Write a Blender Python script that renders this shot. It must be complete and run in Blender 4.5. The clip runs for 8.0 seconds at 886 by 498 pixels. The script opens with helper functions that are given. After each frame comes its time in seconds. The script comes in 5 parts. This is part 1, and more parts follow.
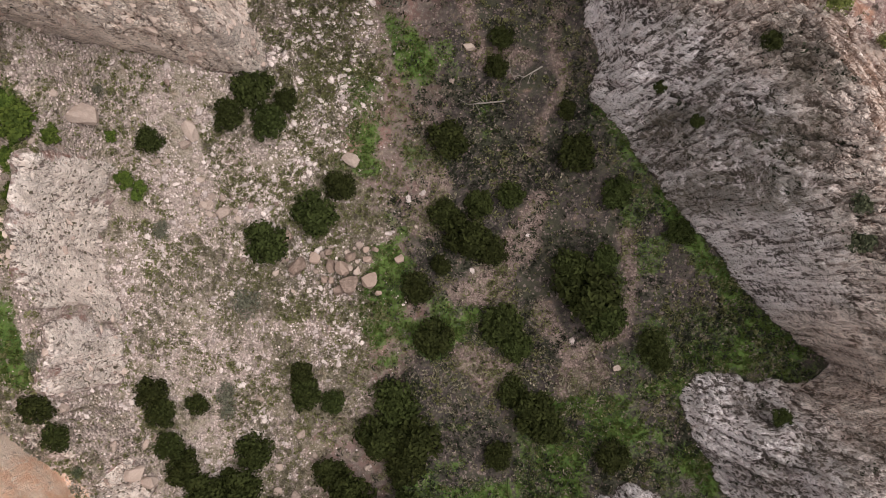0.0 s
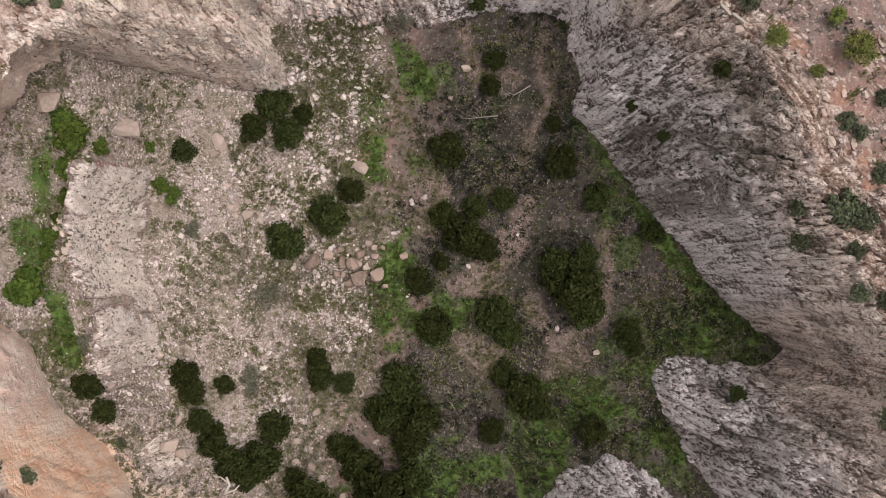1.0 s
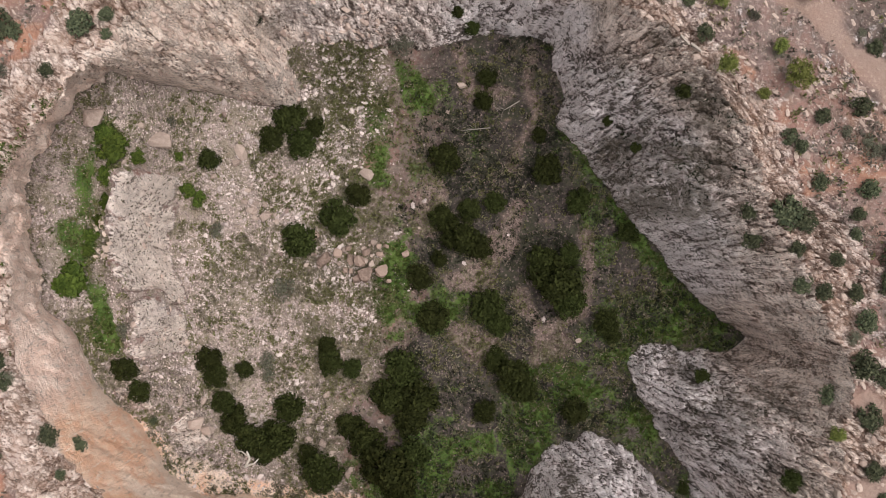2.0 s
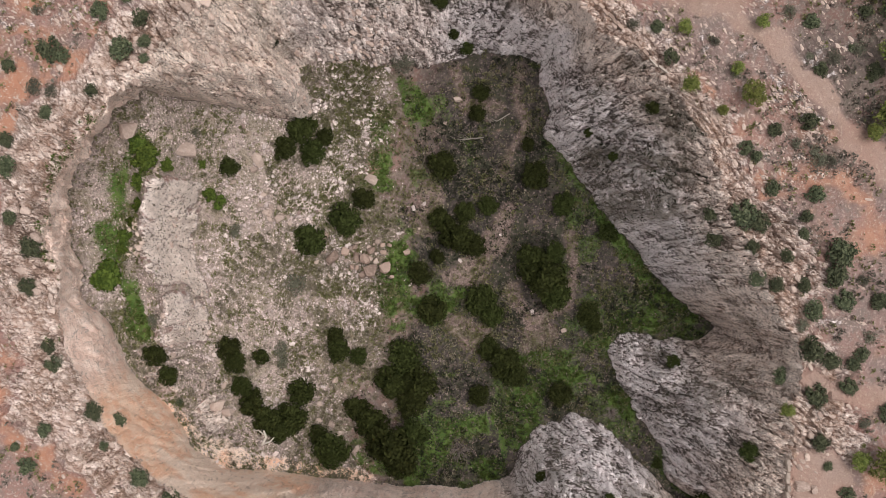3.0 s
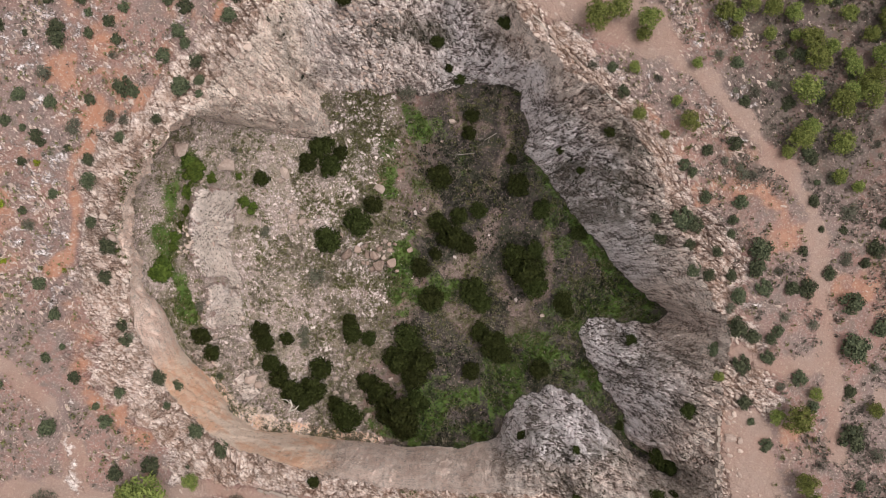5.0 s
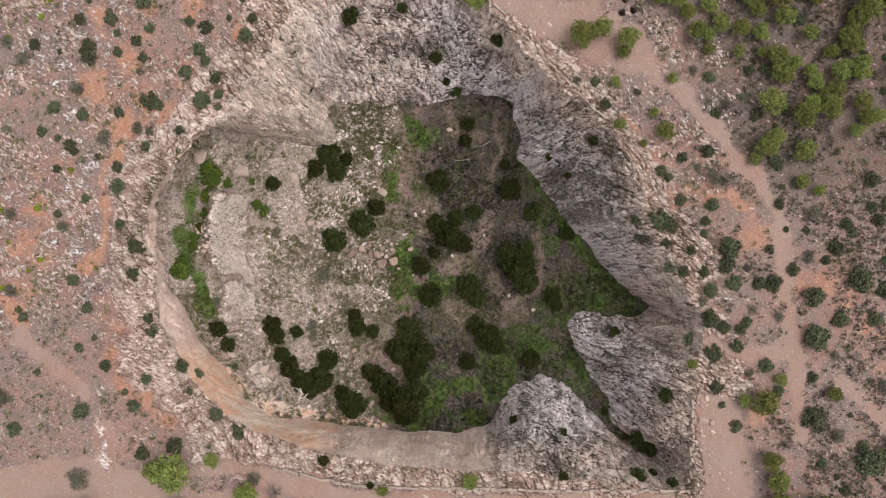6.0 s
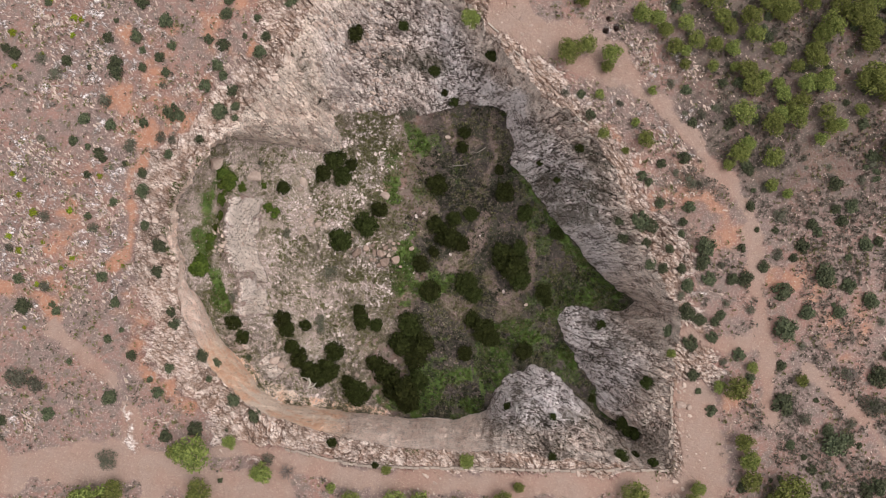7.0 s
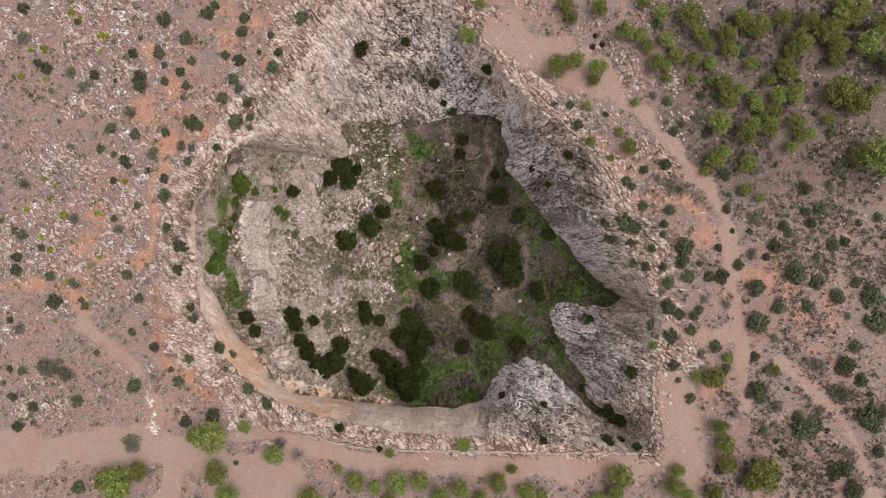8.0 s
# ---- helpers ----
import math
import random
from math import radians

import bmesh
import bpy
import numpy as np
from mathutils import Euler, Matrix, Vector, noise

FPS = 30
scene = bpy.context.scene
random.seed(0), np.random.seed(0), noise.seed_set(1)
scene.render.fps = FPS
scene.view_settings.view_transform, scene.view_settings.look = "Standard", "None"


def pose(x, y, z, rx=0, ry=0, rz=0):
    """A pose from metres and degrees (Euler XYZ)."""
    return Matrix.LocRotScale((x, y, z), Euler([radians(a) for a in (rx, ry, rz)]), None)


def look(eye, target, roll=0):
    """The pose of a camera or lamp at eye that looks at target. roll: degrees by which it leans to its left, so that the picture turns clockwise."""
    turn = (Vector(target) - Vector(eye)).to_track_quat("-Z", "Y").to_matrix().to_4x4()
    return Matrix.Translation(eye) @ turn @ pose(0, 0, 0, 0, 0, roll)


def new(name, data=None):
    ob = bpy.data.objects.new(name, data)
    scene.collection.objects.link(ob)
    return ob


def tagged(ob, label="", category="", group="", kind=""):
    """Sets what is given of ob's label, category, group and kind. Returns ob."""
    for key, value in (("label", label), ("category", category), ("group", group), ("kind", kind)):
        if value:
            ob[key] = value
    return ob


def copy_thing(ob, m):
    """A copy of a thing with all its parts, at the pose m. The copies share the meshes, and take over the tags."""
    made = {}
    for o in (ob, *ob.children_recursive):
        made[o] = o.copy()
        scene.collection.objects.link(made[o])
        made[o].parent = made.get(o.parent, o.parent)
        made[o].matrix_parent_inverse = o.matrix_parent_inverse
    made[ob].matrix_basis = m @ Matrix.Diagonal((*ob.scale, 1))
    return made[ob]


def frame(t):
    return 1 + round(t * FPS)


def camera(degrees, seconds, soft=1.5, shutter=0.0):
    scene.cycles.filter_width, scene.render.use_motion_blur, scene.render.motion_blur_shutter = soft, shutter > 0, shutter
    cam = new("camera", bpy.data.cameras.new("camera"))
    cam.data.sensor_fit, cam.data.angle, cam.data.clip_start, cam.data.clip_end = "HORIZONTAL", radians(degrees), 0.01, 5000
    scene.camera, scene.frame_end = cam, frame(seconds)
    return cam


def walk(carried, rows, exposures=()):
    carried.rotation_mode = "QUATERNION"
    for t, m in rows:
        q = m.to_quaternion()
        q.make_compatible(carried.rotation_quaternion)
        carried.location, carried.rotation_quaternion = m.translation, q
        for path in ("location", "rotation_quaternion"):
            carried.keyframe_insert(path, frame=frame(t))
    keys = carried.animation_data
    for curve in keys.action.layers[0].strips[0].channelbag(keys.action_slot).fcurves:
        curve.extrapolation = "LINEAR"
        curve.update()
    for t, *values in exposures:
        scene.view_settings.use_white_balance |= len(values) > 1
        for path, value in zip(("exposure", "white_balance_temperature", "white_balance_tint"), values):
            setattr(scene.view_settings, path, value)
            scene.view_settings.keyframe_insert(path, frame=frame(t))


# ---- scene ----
cam = camera(72.0, 8.0, 0.85)
METRES, EYE, TILT, LEAN, TURN = 40.0, 41.0, -90.0, 0.0, 0.0
ROWS = [
    (0.0, 0.00000, 0.0000, 0.00000, 0.000, 0.000, -0.000),
    (0.5, -0.00118, -0.0620, -0.00089, -0.022, -0.030, -0.020),
    (1.0, -0.00015, -0.1243, -0.00252, -0.044, -0.059, -0.060),
    (1.5, 0.00178, -0.1862, -0.00392, -0.044, -0.059, -0.090),
    (3.0, 0.00822, -0.3732, -0.00785, -0.059, -0.074, -0.040),
    (3.5, 0.01029, -0.4358, -0.00970, -0.067, -0.059, 0.000),
    (4.0, 0.01192, -0.4985, -0.01118, -0.089, -0.067, 0.010),
    (4.5, 0.01281, -0.5610, -0.01229, -0.081, -0.052, 0.020),
    (6.0, 0.01755, -0.7481, -0.01710, -0.126, 0.030, 0.160),
    (6.5, 0.01947, -0.8107, -0.01918, -0.133, 0.037, 0.210),
    (7.0, 0.02088, -0.8733, -0.02066, -0.126, 0.067, 0.230),
    (7.5, 0.02258, -0.9361, -0.02184, -0.133, 0.104, 0.250),
    (8.0, 0.02347, -0.9988, -0.02377, -0.118, 0.148, 0.250),
]
walk(cam, [(t, pose(0, 0, EYE, TILT, LEAN, TURN) @ pose(METRES * x, METRES * y, METRES * z, 90 + pitch, roll, yaw)) for t, x, y, z, yaw, pitch, roll in ROWS])

# ---- daylight under a thin, even cloud ----
world = bpy.data.worlds.new("overcast_sky")
scene.world = world
world.use_nodes = True
wt = world.node_tree
wt.nodes.clear()
sky = wt.nodes.new("ShaderNodeTexSky")
sky.sky_type, sky.sun_disc = "NISHITA", False
sky.sun_elevation, sky.sun_rotation = radians(62), radians(83)
sky.air_density, sky.dust_density = 1.0, 4.0
cloud = wt.nodes.new("ShaderNodeHueSaturation")
cloud.inputs["Saturation"].default_value = 0.08
veil = wt.nodes.new("ShaderNodeMix")  # a closed, even layer of cloud
veil.data_type, veil.inputs[0].default_value, veil.inputs[7].default_value = "RGBA", 0.7, (8.0, 7.8, 7.6, 1)
back = wt.nodes.new("ShaderNodeBackground")
back.inputs["Strength"].default_value = 0.108
wt.links.new(sky.outputs[0], cloud.inputs["Color"])
wt.links.new(cloud.outputs[0], veil.inputs[6])
wt.links.new(veil.outputs[2], back.inputs["Color"])
wt.links.new(back.outputs[0], wt.nodes.new("ShaderNodeOutputWorld").inputs["Surface"])

sun = new("sun", bpy.data.lights.new("sun", "SUN"))
sun.data.energy, sun.data.angle, sun.data.color = 2.6, radians(50), (1.0, 0.94, 0.88)
sun.matrix_world = look((25, 3, 48), (0, 0, 0))
scene.view_settings.exposure = -0.07
GRID = 0.08  # spacing of the ground's mesh

# ---- materials ----
def material(name, rough=0.9):
    m = bpy.data.materials.new(name)
    m.use_nodes = True
    nt = m.node_tree
    nt.nodes.clear()
    out, b = nt.nodes.new("ShaderNodeOutputMaterial"), nt.nodes.new("ShaderNodeBsdfPrincipled")
    nt.links.new(b.outputs[0], out.inputs["Surface"])
    b.inputs["Roughness"].default_value = rough
    b.inputs["Specular IOR Level"].default_value = 0.25
    return m, nt, b


def put(nt, socket, value):
    if isinstance(value, bpy.types.NodeSocket):
        nt.links.new(value, socket)
    elif isinstance(value, tuple) and len(value) == 3 and socket.type == "RGBA":
        socket.default_value = (*value, 1)
    else:
        socket.default_value = value


def blend(nt, fac, a, b, mode="MIX"):
    n = nt.nodes.new("ShaderNodeMix")
    n.data_type, n.blend_type = "RGBA", mode
    put(nt, n.inputs[0], fac)
    put(nt, n.inputs[6], a)
    put(nt, n.inputs[7], b)
    return n.outputs[2]


def ramp(nt, value, lo, hi, a=0.0, b=1.0):
    n = nt.nodes.new("ShaderNodeMapRange")
    n.interpolation_type = "SMOOTHSTEP"
    put(nt, n.inputs[0], value)
    for i, v in enumerate((lo, hi, a, b)):
        put(nt, n.inputs[1 + i], v)
    return n.outputs[0]


def calc(nt, op, a, b=0.0):
    n = nt.nodes.new("ShaderNodeMath")
    n.operation = op
    put(nt, n.inputs[0], a)
    put(nt, n.inputs[1], b)
    return n.outputs[0]


def where(nt, scale=(1, 1, 1), turn=0.0):
    c = nt.nodes.new("ShaderNodeTexCoord")
    n = nt.nodes.new("ShaderNodeMapping")
    nt.links.new(c.outputs["Object"], n.inputs[0])
    n.vector_type = "TEXTURE"
    n.inputs["Scale"].default_value = tuple(1 / s for s in scale)
    n.inputs["Rotation"].default_value = (0, 0, turn)
    return n.outputs[0]


def grain(nt, size, detail=4.0, rough=0.6, at=None):
    n = nt.nodes.new("ShaderNodeTexNoise")
    n.inputs["Scale"].default_value = 1 / size
    n.inputs["Detail"].default_value = detail
    n.inputs["Roughness"].default_value = rough
    nt.links.new(at or where(nt), n.inputs["Vector"])
    return n.outputs[0]


def stones(nt, size, at=None, feature="F1"):
    n = nt.nodes.new("ShaderNodeTexVoronoi")
    n.feature = feature
    n.inputs["Scale"].default_value = 1 / size
    nt.links.new(at or where(nt), n.inputs["Vector"])
    return n


def relief(nt, b, height, strength=0.5, distance=0.05):
    n = nt.nodes.new("ShaderNodeBump")
    n.inputs["Strength"].default_value = strength
    n.inputs["Distance"].default_value = distance
    nt.links.new(height, n.inputs["Height"])
    nt.links.new(n.outputs[0], b.inputs["Normal"])


def ground_material():
    m, nt, b = material("limestone_ground", 0.92)
    parts = []
    for name in ("cover", "rock_kind", "growth", "faces"):
        a = nt.nodes.new("ShaderNodeAttribute")
        a.attribute_name = name
        s = nt.nodes.new("ShaderNodeSeparateColor")
        nt.links.new(a.outputs["Color"], s.inputs[0])
        parts += [s.outputs[0], s.outputs[1], s.outputs[2], a.outputs["Alpha"]]
    rock, red, tan, grass, scree, pale, ochre, tone, joint, green, litter, crest, smooth, trail, ledge, rim = parts
    big, mid, fine, tiny = grain(nt, 5.0), grain(nt, 0.8, 6, 0.65), grain(nt, 0.2, 4, 0.65), grain(nt, 0.055, 3, 0.7)
    streak_rim = grain(nt, 0.5, 6, 0.7, where(nt, (0.45, 1.9, 0.9), radians(-50)))
    streak_face = grain(nt, 0.32, 6, 0.68, where(nt, (0.4, 1.7, 1.1), radians(-13)))
    mixed = nt.nodes.new("ShaderNodeMix")
    put(nt, mixed.inputs[0], pale)
    put(nt, mixed.inputs[2], streak_face)
    put(nt, mixed.inputs[3], streak_rim)
    streak = mixed.outputs[0]

    # stony soil with dry litter
    soil = blend(nt, ramp(nt, big, 0.38, 0.62), (0.31, 0.18, 0.155), (0.235, 0.168, 0.158))
    soil = blend(nt, ramp(nt, mid, 0.42, 0.62), soil, (0.195, 0.155, 0.142))
    soil = blend(nt, ramp(nt, fine, 0.5, 0.66), soil, (0.39, 0.295, 0.27))
    soil = blend(nt, ramp(nt, tiny, 0.54, 0.68), soil, (0.13, 0.105, 0.08))
    # red earth and trodden paths
    red_col = blend(nt, ramp(nt, mid, 0.3, 0.7), (0.40, 0.185, 0.115), (0.42, 0.235, 0.17))
    red_col = blend(nt, ramp(nt, fine, 0.54, 0.7), red_col, (0.48, 0.36, 0.29))
    tan_col = blend(nt, ramp(nt, big, 0.35, 0.65), (0.335, 0.215, 0.178), (0.34, 0.248, 0.215))
    tan_col = blend(nt, ramp(nt, mid, 0.5, 0.7, 0, 0.7), tan_col, (0.31, 0.215, 0.175))
    tan_col = blend(nt, ramp(nt, tiny, 0.5, 0.62, 0, 0.7), tan_col, (0.25, 0.165, 0.135))
    tan_col = blend(nt, ramp(nt, fine, 0.56, 0.66, 0, 0.7), tan_col, (0.46, 0.345, 0.29))
    # fallen stones
    rub = stones(nt, 0.17)
    rub_edge = stones(nt, 0.17, None, "DISTANCE_TO_EDGE").outputs["Distance"]
    pebble = nt.nodes.new("ShaderNodeSeparateColor")
    nt.links.new(rub.outputs["Color"], pebble.inputs[0])
    rub_col = blend(nt, pebble.outputs[0], (0.18, 0.135, 0.122), (0.60, 0.48, 0.448))
    rub_col = blend(nt, ramp(nt, rub_edge, 0.02, 0.12, 0.75, 0.0), rub_col, (0.13, 0.10, 0.088))
    rub_col = blend(nt, ramp(nt, fine, 0.5, 0.66), rub_col, (0.23, 0.19, 0.165))
    rub_col = blend(nt, ramp(nt, calc(nt, "ADD", calc(nt, "MULTIPLY", mid, 0.6), calc(nt, "MULTIPLY", grain(nt, 2.6, 3), 0.4)), 0.47, 0.55, 0.0, 0.85), rub_col, blend(nt, ramp(nt, tiny, 0.4, 0.6), (0.12, 0.11, 0.06), (0.25, 0.205, 0.15)))
    rub_col = blend(nt, ramp(nt, tiny, 0.56, 0.7), rub_col, (0.56, 0.48, 0.445))
    rub_col = blend(nt, calc(nt, "MULTIPLY", pale, ramp(nt, fine, 0.40, 0.56)), rub_col, (0.60, 0.505, 0.455))
    # dark litter round the pit's eastern shrubs, deepened to take in shade there
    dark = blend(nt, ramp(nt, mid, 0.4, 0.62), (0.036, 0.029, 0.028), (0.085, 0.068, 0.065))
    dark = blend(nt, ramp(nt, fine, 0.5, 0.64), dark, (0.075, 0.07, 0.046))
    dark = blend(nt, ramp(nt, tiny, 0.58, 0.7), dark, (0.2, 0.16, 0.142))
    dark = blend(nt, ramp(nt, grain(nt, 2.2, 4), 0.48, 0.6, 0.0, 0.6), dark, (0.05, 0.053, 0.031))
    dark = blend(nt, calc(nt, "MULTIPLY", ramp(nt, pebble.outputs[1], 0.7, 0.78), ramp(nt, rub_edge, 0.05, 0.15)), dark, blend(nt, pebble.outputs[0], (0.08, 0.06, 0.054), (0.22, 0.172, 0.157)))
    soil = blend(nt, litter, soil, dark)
    gravel = blend(nt, pebble.outputs[0], (0.10, 0.07, 0.062), (0.27, 0.2, 0.18))
    gravel = blend(nt, ramp(nt, rub_edge, 0.02, 0.12, 0.8, 0.0), gravel, (0.085, 0.06, 0.05))
    soil = blend(nt, trail, soil, gravel)
    # grass
    grass_col = blend(nt, ramp(nt, mid, 0.35, 0.66), (0.052, 0.105, 0.023), (0.115, 0.19, 0.042))
    grass_col = blend(nt, ramp(nt, tiny, 0.48, 0.66), grass_col, (0.12, 0.14, 0.045))
    grass_col = blend(nt, ramp(nt, fine, 0.55, 0.7), grass_col, (0.13, 0.115, 0.075))
    # limestone: bleached block edges, dull lichened recesses, and the shade of gaps painted in
    lay = where(nt, (0.62, 1.4, 1.0), radians(-15))
    fret = grain(nt, 0.10, 2, 0.5, lay)
    pits = grain(nt, 0.26, 3, 0.55, lay)
    lump = grain(nt, 0.75, 3, 0.6, lay)
    wide = grain(nt, 1.7, 2, 0.5)
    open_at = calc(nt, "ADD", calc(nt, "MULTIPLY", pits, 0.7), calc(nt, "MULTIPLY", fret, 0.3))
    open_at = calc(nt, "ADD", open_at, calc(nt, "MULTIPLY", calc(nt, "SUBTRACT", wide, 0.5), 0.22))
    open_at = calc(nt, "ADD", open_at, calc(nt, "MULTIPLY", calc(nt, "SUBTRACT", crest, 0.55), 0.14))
    # dark colour in pits and low places stands in for deep gaps' shade
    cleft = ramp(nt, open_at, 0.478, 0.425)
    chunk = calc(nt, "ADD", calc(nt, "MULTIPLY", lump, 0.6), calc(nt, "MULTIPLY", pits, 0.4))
    wear_shade = calc(nt, "ADD", chunk, calc(nt, "MULTIPLY", calc(nt, "SUBTRACT", crest, 0.5), 0.16))

    # gap_col is the painted shade of the clefts, body and bleach the stone
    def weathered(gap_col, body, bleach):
        c = blend(nt, ramp(nt, wear_shade, 0.40, 0.56), body, bleach)
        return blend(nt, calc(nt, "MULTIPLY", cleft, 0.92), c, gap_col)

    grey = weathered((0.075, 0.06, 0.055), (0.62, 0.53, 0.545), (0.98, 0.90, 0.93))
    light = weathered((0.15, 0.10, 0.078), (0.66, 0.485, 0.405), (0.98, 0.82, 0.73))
    light = blend(nt, ramp(nt, tone, 0.3, 0.7, 0.0, 0.3), light, (0.76, 0.60, 0.52))
    run = grain(nt, 0.9, 5, 0.62, where(nt, (0.7, 0.7, 0.55)))
    ochre_col = blend(nt, ramp(nt, run, 0.38, 0.6), (0.90, 0.545, 0.375), (0.96, 0.69, 0.54))
    ochre_col = blend(nt, ramp(nt, grain(nt, 4.0, 3), 0.45, 0.6), ochre_col, (0.97, 0.77, 0.65))
    ochre_col = blend(nt, ramp(nt, run, 0.6, 0.7, 0, 0.2), ochre_col, (0.40, 0.32, 0.28))
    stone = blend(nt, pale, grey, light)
    sheer_col = blend(nt, ramp(nt, run, 0.36, 0.62), (0.85, 0.62, 0.535), (0.98, 0.79, 0.71))
    beds = grain(nt, 0.5, 3, 0.6, where(nt, (0.12, 0.12, 2.2)))
    sheer_col = blend(nt, ramp(nt, beds, 0.56, 0.66, 0, 0.5), sheer_col, (0.50, 0.34, 0.27))
    sheer_col = blend(nt, ramp(nt, mid, 0.56, 0.7, 0, 0.3), sheer_col, (0.46, 0.38, 0.35))
    dash = grain(nt, 0.5, 4, 0.6, where(nt, (0.3, 1.7, 0.5), radians(35)))
    sheer_col = blend(nt, ramp(nt, dash, 0.56, 0.66, 0.0, 0.6), sheer_col, (0.44, 0.36, 0.33))
    ochre_col = blend(nt, ramp(nt, dash, 0.58, 0.68, 0.0, 0.5), ochre_col, (0.44, 0.31, 0.25))
    ochre_col = blend(nt, ramp(nt, dash, 0.42, 0.34, 0.0, 0.6), ochre_col, (0.98, 0.82, 0.72))
    stone = blend(nt, smooth, stone, sheer_col)
    stone = blend(nt, ochre, stone, ochre_col)
    vein = calc(nt, "ABSOLUTE", calc(nt, "SUBTRACT", grain(nt, 0.55, 2, 0.5, where(nt, (0.5, 1.6, 0.9), radians(-50))), 0.5))
    vein = calc(nt, "MULTIPLY", ramp(nt, vein, 0.0, 0.02, 0.55, 0.0), calc(nt, "MULTIPLY", pale, ramp(nt, mid, 0.42, 0.58)))
    stone = blend(nt, calc(nt, "MULTIPLY", vein, calc(nt, "SUBTRACT", 1.0, calc(nt, "MULTIPLY", ochre, 0.7))), stone, (0.15, 0.115, 0.095))
    pock = grain(nt, 0.13, 3, 0.6)
    keep = calc(nt, "SUBTRACT", 1.0, calc(nt, "MULTIPLY", calc(nt, "MAXIMUM", ochre, smooth), 0.8))
    stone = blend(nt, calc(nt, "MULTIPLY", ramp(nt, pock, 0.57, 0.63, 0, 0.6), keep), stone, (0.17, 0.135, 0.12))
    stone = blend(nt, calc(nt, "MULTIPLY", ramp(nt, pock, 0.42, 0.36, 0, 0.6), keep), stone, (0.88, 0.79, 0.76))
    stone = blend(nt, calc(nt, "MULTIPLY", ramp(nt, tiny, 0.58, 0.7, 0, 0.45), keep), stone, (0.17, 0.145, 0.13))
    # lichen, thin growth, and earth in the joints
    lichen = calc(nt, "MULTIPLY", green, ramp(nt, mid, 0.34, 0.5))
    stone = blend(nt, lichen, stone, blend(nt, ramp(nt, fine, 0.4, 0.6), (0.105, 0.095, 0.07), (0.20, 0.17, 0.135)))
    # split flags: thin dark gaps and a tone of their own
    bent = nt.nodes.new("ShaderNodeVectorMath")
    bent.operation = "MULTIPLY_ADD"
    swirl = nt.nodes.new("ShaderNodeTexNoise")
    swirl.inputs["Scale"].default_value, swirl.inputs["Detail"].default_value = 0.9, 5.0
    nt.links.new(where(nt), swirl.inputs["Vector"])
    nt.links.new(swirl.outputs["Color"], bent.inputs[0])
    bent.inputs[1].default_value = (0.4, 0.4, 0.4)
    nt.links.new(where(nt, (0.5, 1.4, 0.9), radians(-48)), bent.inputs[2])
    split = calc(nt, "SUBTRACT", 1.0, calc(nt, "MULTIPLY", calc(nt, "MAXIMUM", smooth, ochre), 0.93))
    split = calc(nt, "MULTIPLY", split, calc(nt, "SUBTRACT", 1.0, calc(nt, "MULTIPLY", pale, calc(nt, "SUBTRACT", 0.55, calc(nt, "MULTIPLY", rim, 0.45)))))
    split = calc(nt, "MULTIPLY", split, ramp(nt, pale, 0.1, 0.6, 0.12, 1.0))
    gap_all = None
    for size, wide, deep in ((0.62, 0.05, 0.85), (0.27, 0.06, 0.6)):
        gap = ramp(nt, stones(nt, size, bent.outputs[0], "DISTANCE_TO_EDGE").outputs["Distance"], 0.0, wide / size * 0.6, deep, 0.0)
        gap = calc(nt, "MULTIPLY", gap, ramp(nt, grain(nt, 1.6, 3), 0.38, 0.56))
        gap_all = gap if gap_all is None else calc(nt, "MAXIMUM", gap_all, gap)
        shade = stones(nt, size, bent.outputs[0])
        sep = nt.nodes.new("ShaderNodeSeparateColor")
        nt.links.new(shade.outputs["Color"], sep.inputs[0])
        stone = blend(nt, calc(nt, "MULTIPLY", ramp(nt, sep.outputs[0], 0.55, 1.0, 0.0, 0.8), split), stone, (0.66, 0.61, 0.59), "MULTIPLY")
        stone = blend(nt, calc(nt, "MULTIPLY", ramp(nt, sep.outputs[1], 0.6, 1.0, 0.0, 0.55), split), stone, (0.92, 0.79, 0.745))
    dusty = blend(nt, ramp(nt, big, 0.4, 0.6), (0.46, 0.295, 0.225), (0.38, 0.275, 0.23))
    stone = blend(nt, calc(nt, "MULTIPLY", rim, ramp(nt, mid, 0.42, 0.62, 0.05, 0.7)), stone, dusty)
    stone = blend(nt, calc(nt, "MULTIPLY", gap_all, split), stone, blend(nt, rim, (0.11, 0.088, 0.08), (0.24, 0.15, 0.11)))
    stone = blend(nt, calc(nt, "MULTIPLY", ledge, ramp(nt, calc(nt, "SUBTRACT", 1.0, cleft), 0.2, 0.8, 0.05, 0.42)), stone, blend(nt, ramp(nt, mid, 0.4, 0.62), (0.98, 0.87, 0.81), (0.86, 0.73, 0.665)))
    stone = blend(nt, calc(nt, "MULTIPLY", ledge, ramp(nt, grain(nt, 0.3, 2, 0.5), 0.62, 0.66)), stone, (0.17, 0.14, 0.10))
    stone = blend(nt, calc(nt, "MULTIPLY", joint, 0.22), stone, blend(nt, rim, (0.12, 0.09, 0.07), (0.33, 0.19, 0.135)))

    def mask(v, noise_in, soft=0.25):
        return ramp(nt, calc(nt, "ADD", v, calc(nt, "MULTIPLY", calc(nt, "SUBTRACT", noise_in, 0.5), 1.6)), 0.5 - soft, 0.5 + soft)

    col = blend(nt, mask(scree, mid), soil, rub_col)
    col = blend(nt, calc(nt, "MULTIPLY", mask(red, mid, 0.4), 0.9), col, red_col)
    col = blend(nt, mask(tan, mid, 0.35), col, tan_col)
